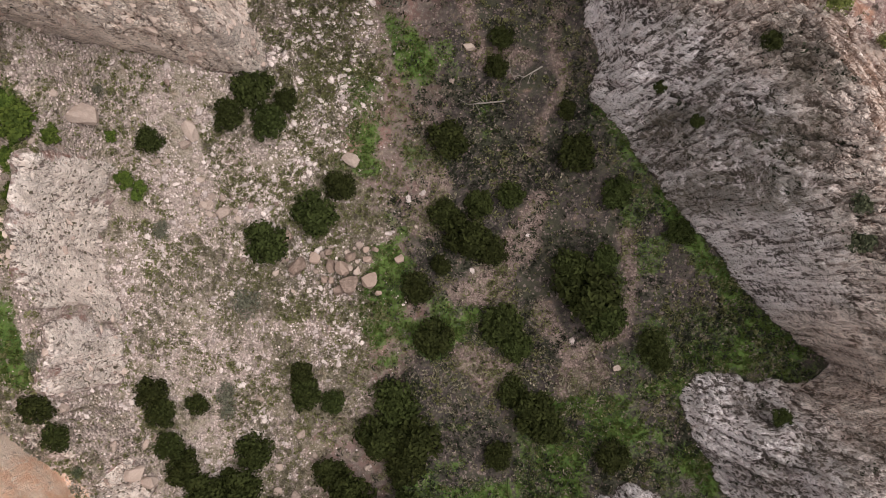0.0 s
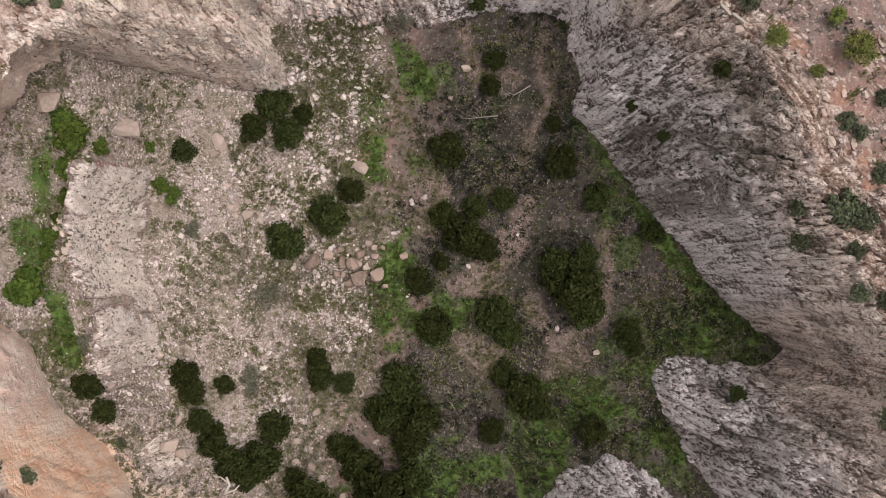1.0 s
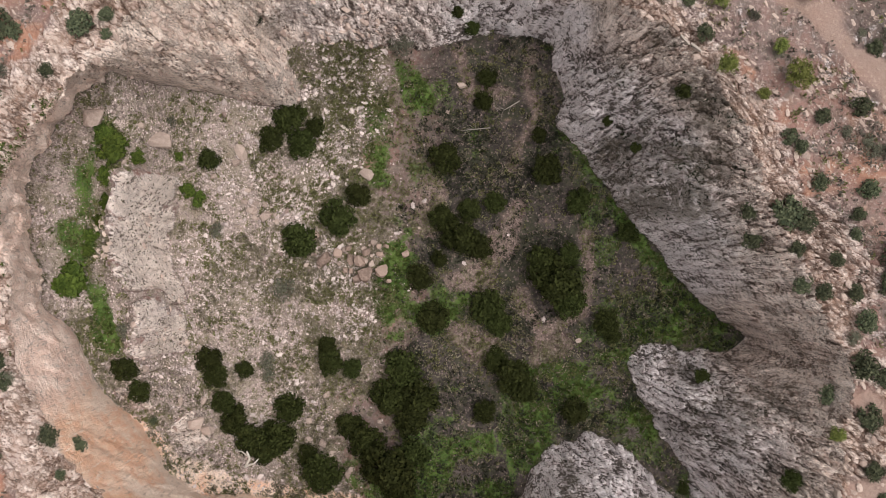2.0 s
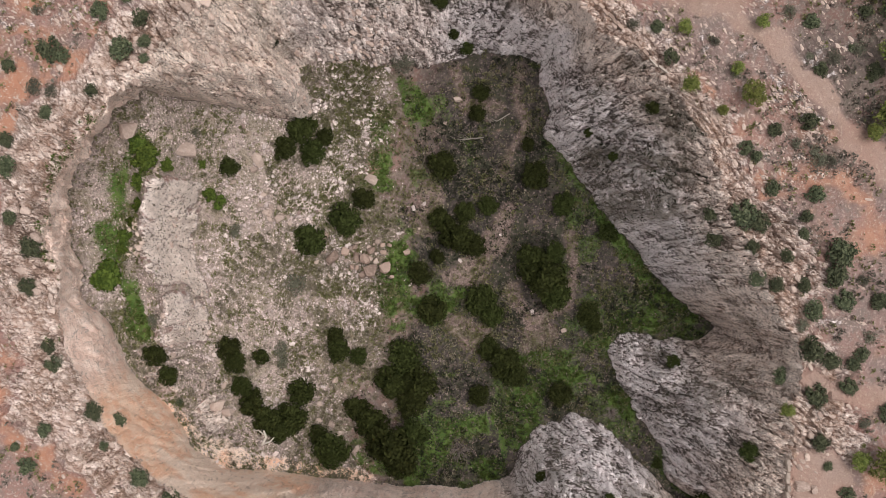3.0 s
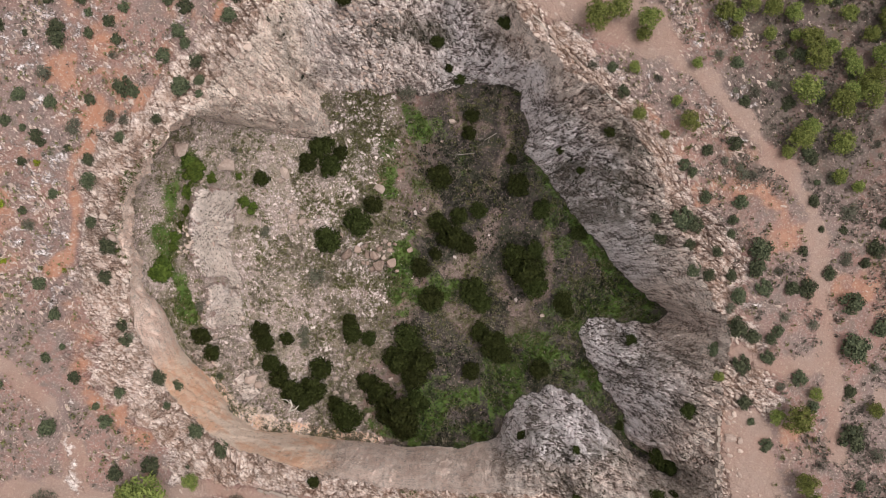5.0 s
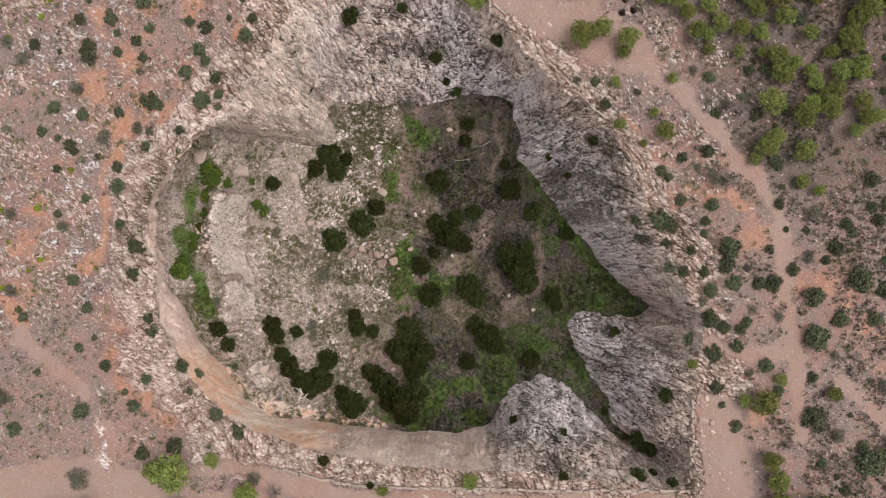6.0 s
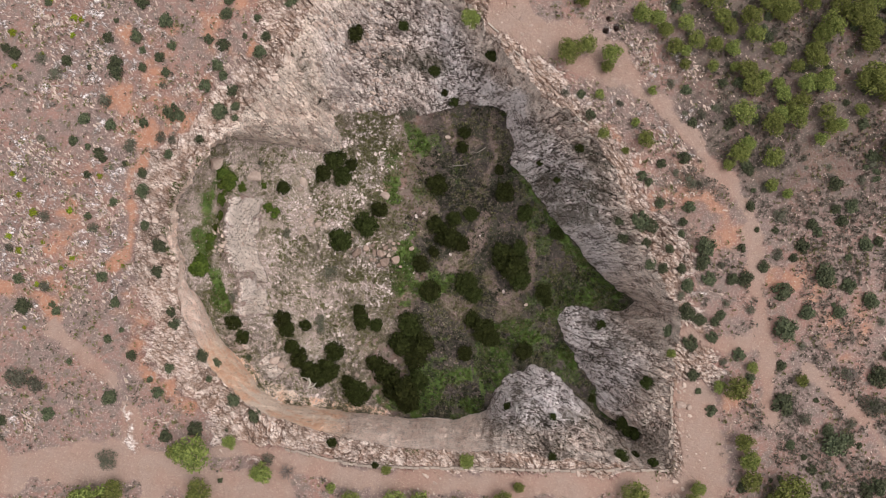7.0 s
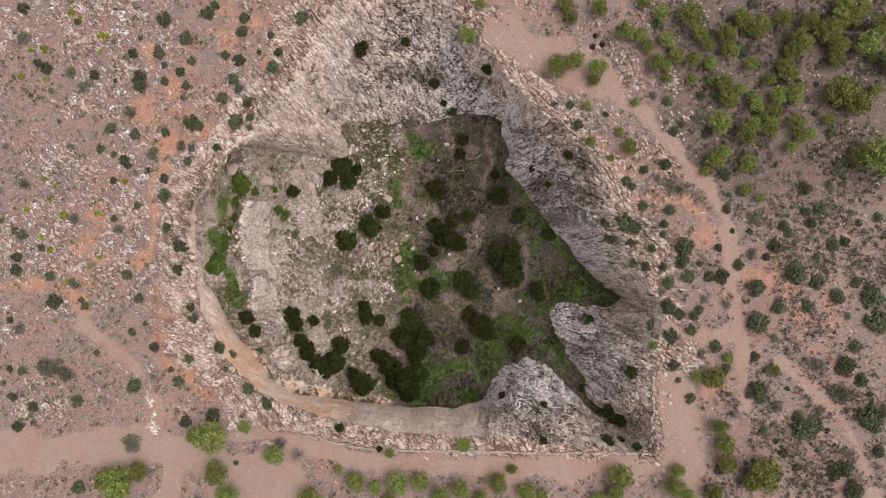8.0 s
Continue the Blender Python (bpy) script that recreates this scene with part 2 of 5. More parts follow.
    col = blend(nt, mask(grass, fine, 0.25), col, grass_col)
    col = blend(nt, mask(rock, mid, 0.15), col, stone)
    put(nt, b.inputs["Base Color"], col)
    h = calc(nt, "ADD", calc(nt, "MULTIPLY", streak, 0.25), calc(nt, "MULTIPLY", fine, 0.4))
    h = calc(nt, "ADD", h, calc(nt, "MULTIPLY", rock, calc(nt, "MULTIPLY", open_at, 1.6)))
    h = calc(nt, "SUBTRACT", h, calc(nt, "MULTIPLY", rub.outputs["Distance"], calc(nt, "MULTIPLY", scree, 0.6)))
    h = calc(nt, "SUBTRACT", h, calc(nt, "MULTIPLY", gap_all, calc(nt, "MULTIPLY", rock, 0.5)))
    h = calc(nt, "SUBTRACT", h, calc(nt, "MULTIPLY", pock, calc(nt, "MULTIPLY", rock, 0.5)))
    h = calc(nt, "MULTIPLY", h, calc(nt, "SUBTRACT", 1.0, calc(nt, "MULTIPLY", calc(nt, "MAXIMUM", smooth, ochre), 0.5)))
    relief(nt, b, h, 1.0, 0.21)
    return m


def leaf_material(name, dark, light, dry=None):
    m, nt, b = material(name, 0.75)
    b.inputs["Specular IOR Level"].default_value = 0.08
    isl = nt.nodes.new("ShaderNodeNewGeometry").outputs["Random Per Island"]
    per = nt.nodes.new("ShaderNodeObjectInfo").outputs["Random"]
    col = blend(nt, isl, dark, light)
    shade = nt.nodes.new("ShaderNodeHueSaturation")
    put(nt, shade.inputs["Value"], ramp(nt, per, 0.0, 1.0, 0.75, 1.25))
    put(nt, shade.inputs["Hue"], ramp(nt, per, 0.0, 1.0, 0.485, 0.512))
    put(nt, shade.inputs["Color"], col)
    col = shade.outputs[0]
    if dry:
        col = blend(nt, ramp(nt, isl, 0.86, 0.9), col, dry)
    put(nt, b.inputs["Base Color"], col)
    return m


def plain_rock(name, lo, hi, size=0.3, dark=(0.2, 0.17, 0.15)):
    m, nt, b = material(name, 0.9)
    g, f = grain(nt, size, 5, 0.65), grain(nt, size * 0.2, 3)
    isl = nt.nodes.new("ShaderNodeNewGeometry").outputs["Random Per Island"]
    per = nt.nodes.new("ShaderNodeObjectInfo").outputs["Random"]
    col = blend(nt, calc(nt, "FRACT", calc(nt, "ADD", isl, per)), lo, hi)
    col = blend(nt, ramp(nt, g, 0.35, 0.65, 0, 0.5), col, hi)
    col = blend(nt, ramp(nt, f, 0.52, 0.72, 0, 0.7), col, dark)
    put(nt, b.inputs["Base Color"], col)
    relief(nt, b, g, 0.6, 0.06)
    return m


GROUND = ground_material()
LENTISK = leaf_material("lentisk_leaves", (0.015, 0.019, 0.005), (0.045, 0.054, 0.016))
CAROB = leaf_material("fresh_green_leaves", (0.036, 0.056, 0.012), (0.105, 0.14, 0.028))
OLIVE = leaf_material("plateau_shrub_leaves", (0.036, 0.046, 0.028), (0.12, 0.13, 0.076))
GREY_LEAF = leaf_material("grey_shrub_leaves", (0.075, 0.075, 0.055), (0.17, 0.165, 0.125))
GRASS_BLADE = leaf_material("grass_blades", (0.065, 0.10, 0.026), (0.15, 0.195, 0.055))
EUPHORBIA = leaf_material("yellow_green_leaves", (0.12, 0.15, 0.015), (0.26, 0.29, 0.03))
TUFT_GREY = leaf_material("dry_tuft_leaves", (0.12, 0.11, 0.092), (0.28, 0.25, 0.205))
TUFT_GREEN = leaf_material("low_herb_leaves", (0.13, 0.13, 0.06), (0.28, 0.27, 0.135))
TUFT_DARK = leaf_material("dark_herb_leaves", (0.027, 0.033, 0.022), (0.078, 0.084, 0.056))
PINE = leaf_material("pine_needles", (0.07, 0.09, 0.024), (0.23, 0.25, 0.075))
BARK = plain_rock("bark", (0.10, 0.075, 0.055), (0.19, 0.15, 0.12), 0.08, (0.05, 0.04, 0.03))
DEADWOOD = plain_rock("bleached_deadwood", (0.48, 0.44, 0.40), (0.70, 0.65, 0.60), 0.1, (0.2, 0.18, 0.16))
RUBBLE = plain_rock("scree_stone", (0.25, 0.2, 0.19), (0.82, 0.70, 0.68))
BROWN_ROCK = plain_rock("rust_brown_boulder", (0.17, 0.12, 0.10), (0.44, 0.325, 0.275))
SLAB = plain_rock("bedded_limestone_slab", (0.24, 0.17, 0.145), (0.58, 0.455, 0.40))
PALE_SCREE = plain_rock("pale_scree_stone", (0.27, 0.205, 0.19), (0.74, 0.605, 0.575))
PALE_ROCK = plain_rock("pale_boulder", (0.24, 0.18, 0.155), (0.53, 0.42, 0.37), 0.25)
CONCRETE = plain_rock("weathered_stone", (0.26, 0.21, 0.185), (0.42, 0.345, 0.30), 0.4, (0.17, 0.14, 0.12))
KERB = plain_rock("pale_concrete", (0.36, 0.30, 0.265), (0.47, 0.40, 0.355), 0.5, (0.28, 0.32, 0.28))
BARE = plain_rock("bare_twigs", (0.13, 0.105, 0.095), (0.24, 0.20, 0.185), 0.1, (0.08, 0.065, 0.06))
TUFT_DRY = leaf_material("dry_scree_herb_leaves", (0.14, 0.122, 0.09), (0.31, 0.265, 0.20))
GRAVEL = plain_rock("pinkish_gravel", (0.15, 0.105, 0.095), (0.36, 0.265, 0.24), 0.1)

GREYWOOD = plain_rock("grey_dry_wood", (0.20, 0.175, 0.155), (0.34, 0.30, 0.27), 0.1, (0.14, 0.12, 0.1))
LEDGE_ROCK = plain_rock("pale_ledge_block", (0.50, 0.385, 0.33), (0.74, 0.60, 0.53), 0.5, (0.32, 0.25, 0.21))
# ---- the plan of the pit and the plateau, in metres ----
# upper edge of the rock walls, and the line at which they meet the pit's floor
RIM = [
    (-26.0, -4.0), (-26.2, 0.6), (-26.0, 4.2), (-24.4, 6.8), (-22.3, 9.3), (-20.6, 11.6), (-18.7, 13.6), (-16.57, 15.61),
    (-15.08, 18.42), (-13.84, 20.88), (-12.76, 24.03), (-10.19, 27.81), (-4, 30.98), (0.34, 29.1), (3.55, 24.12), (6.26, 20.5),
    (9.91, 16.32), (13.68, 13.27), (16.5, 10.34), (18.5, 7.03), (19.93, 3.9), (21.17, 1.08), (22.72, -1.75), (23.83, -4.57),
    (25.4, -7.5), (24.8, -10.82), (24.07, -17.02), (24.6, -23.4), (18.1, -22.62), (10.69, -21.78), (6.4, -21.3), (0.7, -21.0),
    (-4.3, -20.6), (-9.2, -19.7), (-13.0, -18.6), (-16.4, -17.5), (-19.3, -16.1), (-21.5, -13.8), (-23.2, -11.2), (-25.2, -7.5),
]
FOOT = [
    (-28.4, -3.4), (-28.9, 1.0), (-29.0, 4.6), (-27.1, 7.6), (-24.7, 9.8), (-22.0, 11.2), (-19.69, 11.53), (-15.8, 11.19),
    (-11.45, 10.84), (-10.74, 12.65), (-11.54, 14.41), (-8.8, 15.13), (-5.0, 15.3), (-1.91, 14.8), (2.31, 16.23), (6.62, 16.15), (8.31, 15.42),
    (8.7, 12.84), (9.5, 9.27), (12.67, 4.65), (15.54, 1.05), (19.09, -3.63), (22.55, -6.34), (23.6, -7.12), (22.02, -7.85),
    (15.5, -7.78), (14.72, -9.08), (15.5, -11.88), (16.78, -14.04), (17.97, -16.18), (18.56, -18.23), (20.52, -20.77), (21.68, -21.6),
    (19.48, -20.77), (16.53, -17.97), (14.33, -15.76), (11.61, -14.99), (8.73, -15.95), (7, -17.54), (6.9, -19.3), (6.2, -20.2),
    (2.2, -21.0), (-5.0, -20.8), (-9.9, -20.2), (-13.0, -19.8), (-17.0, -18.9), (-20.4, -16.6), (-22.6, -14.0), (-24.4, -10.8), (-25.9, -7.7), (-27.0, -5.2),
]
# half width and middle line of the bare strips of ground
RED_EARTH = [
    (0.75, [(-16.4, 23.5), (-18.2, 19.2), (-20.6, 15.6), (-22.4, 13.4), (-24.3, 11.3), (-27.9, 11.0), (-29.8, 11.6), (-31.0, 15.5), (-30.4, 22.2)]),
    (0.6, [(-29.1, 8.9), (-30.1, 5.2), (-30.5, 1.5), (-30.7, -0.9), (-32.2, -2.7)]),
    (0.5, [(-46.8, -4.5), (-42.5, -4.3), (-38.9, -5.2), (-38.0, -7.6)]),
    (0.5, [(-28.5, -5.8), (-27.9, -8.2), (-28.4, -11.0)]),
    (0.45, [(5.6, 23.5), (8.0, 18.6), (11.0, 15.9), (14.6, 13.4)]),
    (0.8, [(17.3, 11.0), (18.6, 8.6), (19.9, 5.8), (21.0, 2.8), (22.7, 0.3), (24.0, -3.3), (25.0, -6.0), (25.6, -8.6), (25.1, -12.2)]),
    (0.9, [(20.5, 4.4), (23.4, 3.6), (25.8, 4.6)]),
]
# thinner red soil that shows between the stones
PINK_EARTH = [
    (4.4, [(-19.0, 24.0), (-24.5, 18.0), (-28.0, 13.5)]),
    (3.0, [(20.5, 6.5), (26.0, 5.0), (29.6, 0.5)]),
    (2.2, [(-24.5, -15.5), (-27.5, -11.5), (-29.5, -7.0)]),
    (2.6, [(33.5, -4.0), (37.5, -6.0), (43.0, -9.5)]),
    (2.4, [(-38.0, -3.0), (-34.0, 1.0), (-36.5, 5.0)]),
    (1.8, [(26.5, -10.5), (29.5, -13.0), (31.0, -18.0)]),
]

TAN_PATH = [
    (0.8, [(8.7, 24.6), (11.4, 20.9), (14.5, 18.4), (19.5, 16.2), (23.2, 13.7), (26.9, 10.0), (29.9, 6.3), (31.8, 3.5), (32.7, -0.2), (33.0, -5.2), (33.4, -8.9), (34.0, -13.2), (34.0, -18.2)]),
    (0.7, [(24.9, -9.2), (28.6, -10.7), (31.1, -10.7), (33.2, -10.1)]),
    (2.2, [(26.1, -16.3), (26.7, -20.6), (27.6, -24.9), (28.5, -29.2)]),
    (0.7, [(37.9, -13.2), (41.6, -16.3), (44.6, -19.4), (46.5, -22.5), (48.3, -28.1)]),
    (1.15, [(27.9, -25.8), (24.2, -25.1), (14.3, -24.7), (5.0, -24.4), (-4.2, -24.0), (-10.4, -23.2), (-14.7, -22.2), (-18.4, -20.7), (-22.7, -21.3), (-27.0, -22.8), (-29.8, -28.3)]),
    (0.75, [(-38.1, -8.6), (-35.0, -11.0), (-31.9, -14.1), (-30.4, -17.2), (-29.6, -20.9), (-28.9, -25.9), (-28.6, -28.9)]),
    (2, [(-49.8, -22.7), (-39.9, -22.1), (-31.9, -22.2), (-22.7, -24.0)]),
    (1.2, [(6.5, 22.8), (10.2, 20.3), (15.2, 22.1), (20.1, 16.5)]),
    (2.5, [(-16.5, -24.1), (-21.5, -26.5), (-15.3, -27.8)]),
]

GRASS = [
    (1.7, [(-3.6, -1.2), (-3.8, -3.6), (-2.2, -5.6), (0.6, -4.8)]),
    (0.55, [(9.6, 11.2), (10.6, 8.0), (12.4, 5.0), (14.2, 2.4), (16.8, -1.2), (19.4, -4.4), (21.5, -6.2)]),
    (0.8, [(15.5, -6.6), (19.0, -6.9)]),
    (0.9, [(8.0, -10.4), (10.8, -9.6), (13.6, -8.2)]),
    (0.8, [(7.9, -13.2), (9.8, -11.6), (13.0, -11.4), (15.6, -13.6), (17.6, -16.6)]),
    (1.2, [(-2.2, -15.2), (1.6, -16.2), (5.6, -16.4), (7.4, -15.2)]),
    (0.9, [(5.1, -19.2), (-0.7, -19.2), (-5.8, -17.6)]),
    (0.6, [(18.2, -18.0), (22.4, -21.5), (24.0, -22.9)]),
    (1.2, [(-5.7, 6.6), (-5.0, 10.3), (-3.5, 13.9), (-1.6, 11.5)]),
    (0.7, [(-23.6, 7.6), (-25.4, 4.6), (-26.2, 0.8), (-25.0, -4.4), (-23.6, -7.4)]),
    (0.5, [(21.1, -10.6), (22.9, -10.6)]),
]

TRAIL = [
    (0.3, [(7.1, 15.2), (6.7, 12.3), (7.8, 10.5), (6.4, 8.4), (5.8, 6.6)]),
    (0.45, [(1.3, 14.9), (2.4, 12.3), (5.3, 12.0)]),
    (0.9, [(6.4, 3.2), (5.2, 0.4), (3.1, -1.8)]),
    (0.6, [(1.1, -2.9), (4.0, -3.1)]),
    (1.0, [(1.7, -7.2), (4.2, -8.6)]),
    (0.35, [(7.8, -9.4), (8.2, -7.2), (10.0, -5.9), (11.3, -5.2), (11.8, -2.1), (11.4, 0.8)]),
    (0.8, [(8.6, -8.5), (9.7, -8.0)]),
    (0.5, [(6.4, -4.0), (7.8, -6.5)]),
    (0.9, [(-1.0, 4.6), (-0.9, 1.5)]),
]

# dark shafts in the plateau: place and radius
HOLES = [(17.7, 21.5, 0.36), (18.8, 21.8, 0.38), (18.0, 22.7, 0.30)]
LEDGE = [
    (0.7, [(-19.6, -13.8), (-18.4, -14.9)]),
    (0.7, [(-23.2, -10.6), (-22.0, -11.4)]),
]
# dark garrigue that has taken hold on the broken rock faces
MOSS = [
    (1.0, [(12.4, 7.8), (15.2, 6.7), (16.8, 5.9)]), (0.8, [(12.9, 5.2), (14.6, 3.6), (16.2, 3.0)]), (0.7, [(15.6, 9.2), (17.4, 8.0)]),
    (0.7, [(17.7, -8.9), (20.0, -9.4)]), (0.9, [(14.5, -18.4), (17.5, -20.2)]), (0.7, [(-12.6, 15.6), (-13.6, 18.0)]), (0.9, [(-4.0, 20.0), (1.5, 19.5)]),
]
# worn white limestone showing through on the western footpaths
WHITE_TRAIL = [
    (0.5, [(-33.3, -14.0), (-32.1, -15.6), (-31.0, -16.6), (-30.3, -18.4), (-30.0, -20.3)]),
    (0.35, [(-30.5, -13.3), (-30.7, -15.1), (-30.9, -16.6)]),
    (0.3, [(-34.1, -12.8), (-33.2, -14.0)]),
]


# ---- noise on arrays ----
def lattice(ix, iy, seed):
    h = (ix.astype(np.int64) * 374761393 + iy.astype(np.int64) * 668265263 + seed * 974711) & 0xFFFFFFFF
    h = ((h ^ (h >> 13)) * 1274126177) & 0xFFFFFFFF
    h = ((h ^ (h >> 16)) * 2246822519) & 0xFFFFFFFF
    return (h ^ (h >> 15)) / 4294967295.0


def value_noise(x, y, seed=0):
    ix, iy = np.floor(x), np.floor(y)
    fx, fy = x - ix, y - iy
    fx, fy = fx * fx * (3 - 2 * fx), fy * fy * (3 - 2 * fy)
    a, b = lattice(ix, iy, seed), lattice(ix + 1, iy, seed)
    c, d = lattice(ix, iy + 1, seed), lattice(ix + 1, iy + 1, seed)
    return (a + (b - a) * fx) * (1 - fy) + (c + (d - c) * fx) * fy


def fbm(x, y, size, octaves=4, seed=0, gain=0.5):
    """Noise between about -1 and 1 whose largest features are size metres across."""
    total, amp, norm = 0, 1.0, 0
    for i in range(octaves):
        k = 2 ** i / size
        total = total + amp * (2 * value_noise(x * k + 17.3 * i, y * k - 9.1 * i, seed + i) - 1)
        norm += amp
        amp *= gain
    return total / norm * 1.6


def cells(x, y, seed=0):
    """Distances to the nearest and the second nearest of scattered points, a random number for the nearest one, and the way to it."""
    ix, iy = np.floor(x), np.floor(y)
    f1 = np.full(x.shape, 9.0)
    f2, rnd, dx, dy = f1.copy(), f1 * 0, f1 * 0, f1 * 0
    for i in (-1, 0, 1):
        for j in (-1, 0, 1):
            px = ix + i + 0.1 + 0.8 * lattice(ix + i, iy + j, seed)
            py = iy + j + 0.1 + 0.8 * lattice(ix + i, iy + j, seed + 5)
            d = np.hypot(px - x, py - y)
            near = d < f1
            f2 = np.where(near, f1, np.minimum(f2, d))
            rnd = np.where(near, lattice(ix + i, iy + j, seed + 9), rnd)
            dx, dy = np.where(near, x - px, dx), np.where(near, y - py, dy)
            f1 = np.where(near, d, f1)
    return f1, f2, rnd, dx, dy


def ease(a, b, v):
    t = np.clip((v - a) / (b - a), 0, 1)
    return t * t * (3 - 2 * t)


# ---- the plan's lines as distances ----
def to_line(x, y, pts, closed=False, values=None):
    """Distance to a line of points, and the values given at its points where it is nearest."""
    pts = np.array(pts, float)
    n = len(pts)
    best = np.full(x.shape, 1e9)
    got = None if values is None else np.zeros(x.shape + (np.shape(values)[1],))
    for i in range(n if closed else n - 1):
        a, b = pts[i], pts[(i + 1) % n]
        ab = b - a
        t = np.clip(((x - a[0]) * ab[0] + (y - a[1]) * ab[1]) / (ab @ ab + 1e-9), 0, 1)
        d = np.hypot(x - a[0] - t * ab[0], y - a[1] - t * ab[1])
        near = d < best
        best = np.where(near, d, best)
        if got is not None:
            v = values[i] + t[..., None] * (values[(i + 1) % n] - values[i])
            got = np.where(near[..., None], v, got)
    return best if got is None else (best, got)


def inside(x, y, pts):
    res = np.zeros(x.shape, bool)
    n = len(pts)
    for i in range(n):
        (x0, y0), (x1, y1) = pts[i], pts[(i + 1) % n]
        if y0 != y1:
            res ^= ((y0 > y) != (y1 > y)) & (x < (x1 - x0) * (y - y0) / (y1 - y0) + x0)
    return res


def strip(x, y, lines, soft=0.5, wobble=0.6):
    """How far a place belongs to one of the strips of ground."""
    m = np.zeros(x.shape)
    off = wobble * fbm(x, y, 2.2, 3, 41)
    for w, pts in lines:
        m = np.maximum(m, 1 - ease(w - soft, w + soft, to_line(x, y, pts) + off * min(1.0, w)))
    return m


# ---- heights ----
def ledge_line(x, y):
    """How far a place lies behind the foot of the western rock step, and where that step is a bare rock fin."""
    foot = -20.3 - 0.9 * ease(-5, 0, y) + 1.5 * ease(2.5, 7, y) + 0.45 * np.maximum(0, -y - 10) + 0.35 * fbm(x, y, 3.0, 3, 7)
    beds = (y + 0.15 * x) / 0.62 + 1.3 * fbm(x, y, 1.8, 3, 8)
    tooth = lattice(np.floor(beds), np.floor(beds) * 0, 4) - 0.5
    gap = np.abs(beds - np.floor(beds) - 0.5) * 2
    foot = foot + (0.9 * tooth + 0.4 * (1 - ease(0.6, 1.0, gap))) * 0.4 * ease(2, 4, -y) + 0.12 * fbm(x, y, 0.9, 2, 9, 0.5) + 0.45 * fbm(x, y, 1.7, 3, 17, 0.6)
    at = y + 0.9 * fbm(x, y, 2.0, 3, 14, 0.6)
    fin = ease(-9.2, -8.0, at) * (1 - ease(4.6, 6.4, at)) * (1 - 0.7 * (1 - ease(0.2, 0.9, np.abs(at + 3.7 + 0.5 * (x + 22)))))
    return foot - x, fin


def floor_height(x, y):
    """The pit's floor: a hollow that climbs to all sides, with a rock fin and a terrace in the west."""
    z = 0.4 + 3.2 * ease(3, 16, x) + 2.4 * ease(5, 14, y) + 2.6 * ease(13, 21, -y) + 4.0 * ease(12, 17, y)
    z = z - 3.4 * ease(12, 17, y) * ease(-7, 6, x)
    z = z + 1.9 * ease(10, 19, -x) + 1.6 * ease(2, 8, y) * ease(8, 16, -x)
    back, fin = ledge_line(x, y)
    up = ease(-0.25 * fin, 2.6 - 0.8 * fin, back)
    z = z + (4.4 - 2.2 * ease(10, 14, -y)) * up - 3.0 * ease(12, 17, y) * ease(8, 14, -x)
    z = z + (1.0 + 1.2 * ease(-6, 0, y)) * fin * up * (1 - ease(1.5, 3.4, back))
    z = z + 1.5 * ease(25.6, 28, -x) * ease(-7, -4, y) * (1 - ease(5, 8, y))
    return z + 0.18 * fbm(x, y, 5.0, 4, 3)


def plateau_height(x, y):
    z = 13.9 + 0.7 * ease(8, 22, -x) + 0.4 * ease(25.5, 34, -x) + 0.8 * ease(12, 20, -y) * ease(-26, -8, -np.abs(x))
    return z + 0.45 * fbm(x, y, 14.0, 4, 11) * ease(-3, 8, np.maximum(np.abs(x) - 24, np.abs(y) - 20))


FACE = 2.6  # width in which a sheer face is modelled before it is pushed upright


def face_lines():
    """The foot line moved inwards wherever the face above it is steeper than the model's first guess, and the way back."""
    pts, rim = np.array(FOOT), np.array(RIM)
    moved = pts.copy()
    for _ in range(3):
        d, at = to_line(moved[:, 0], moved[:, 1], RIM, True, rim)
        within = inside(moved[:, 0], moved[:, 1], RIM)
        way = (moved - at) / np.maximum(d, 1e-3)[:, None] * np.where(within, 1, -1)[:, None]
        signed = np.where(within, d, -d)
        moved = moved + way * np.maximum(0, FACE - signed)[:, None]
    return moved, pts - moved


FOOT_GUIDE, FOOT_BACK = face_lines()


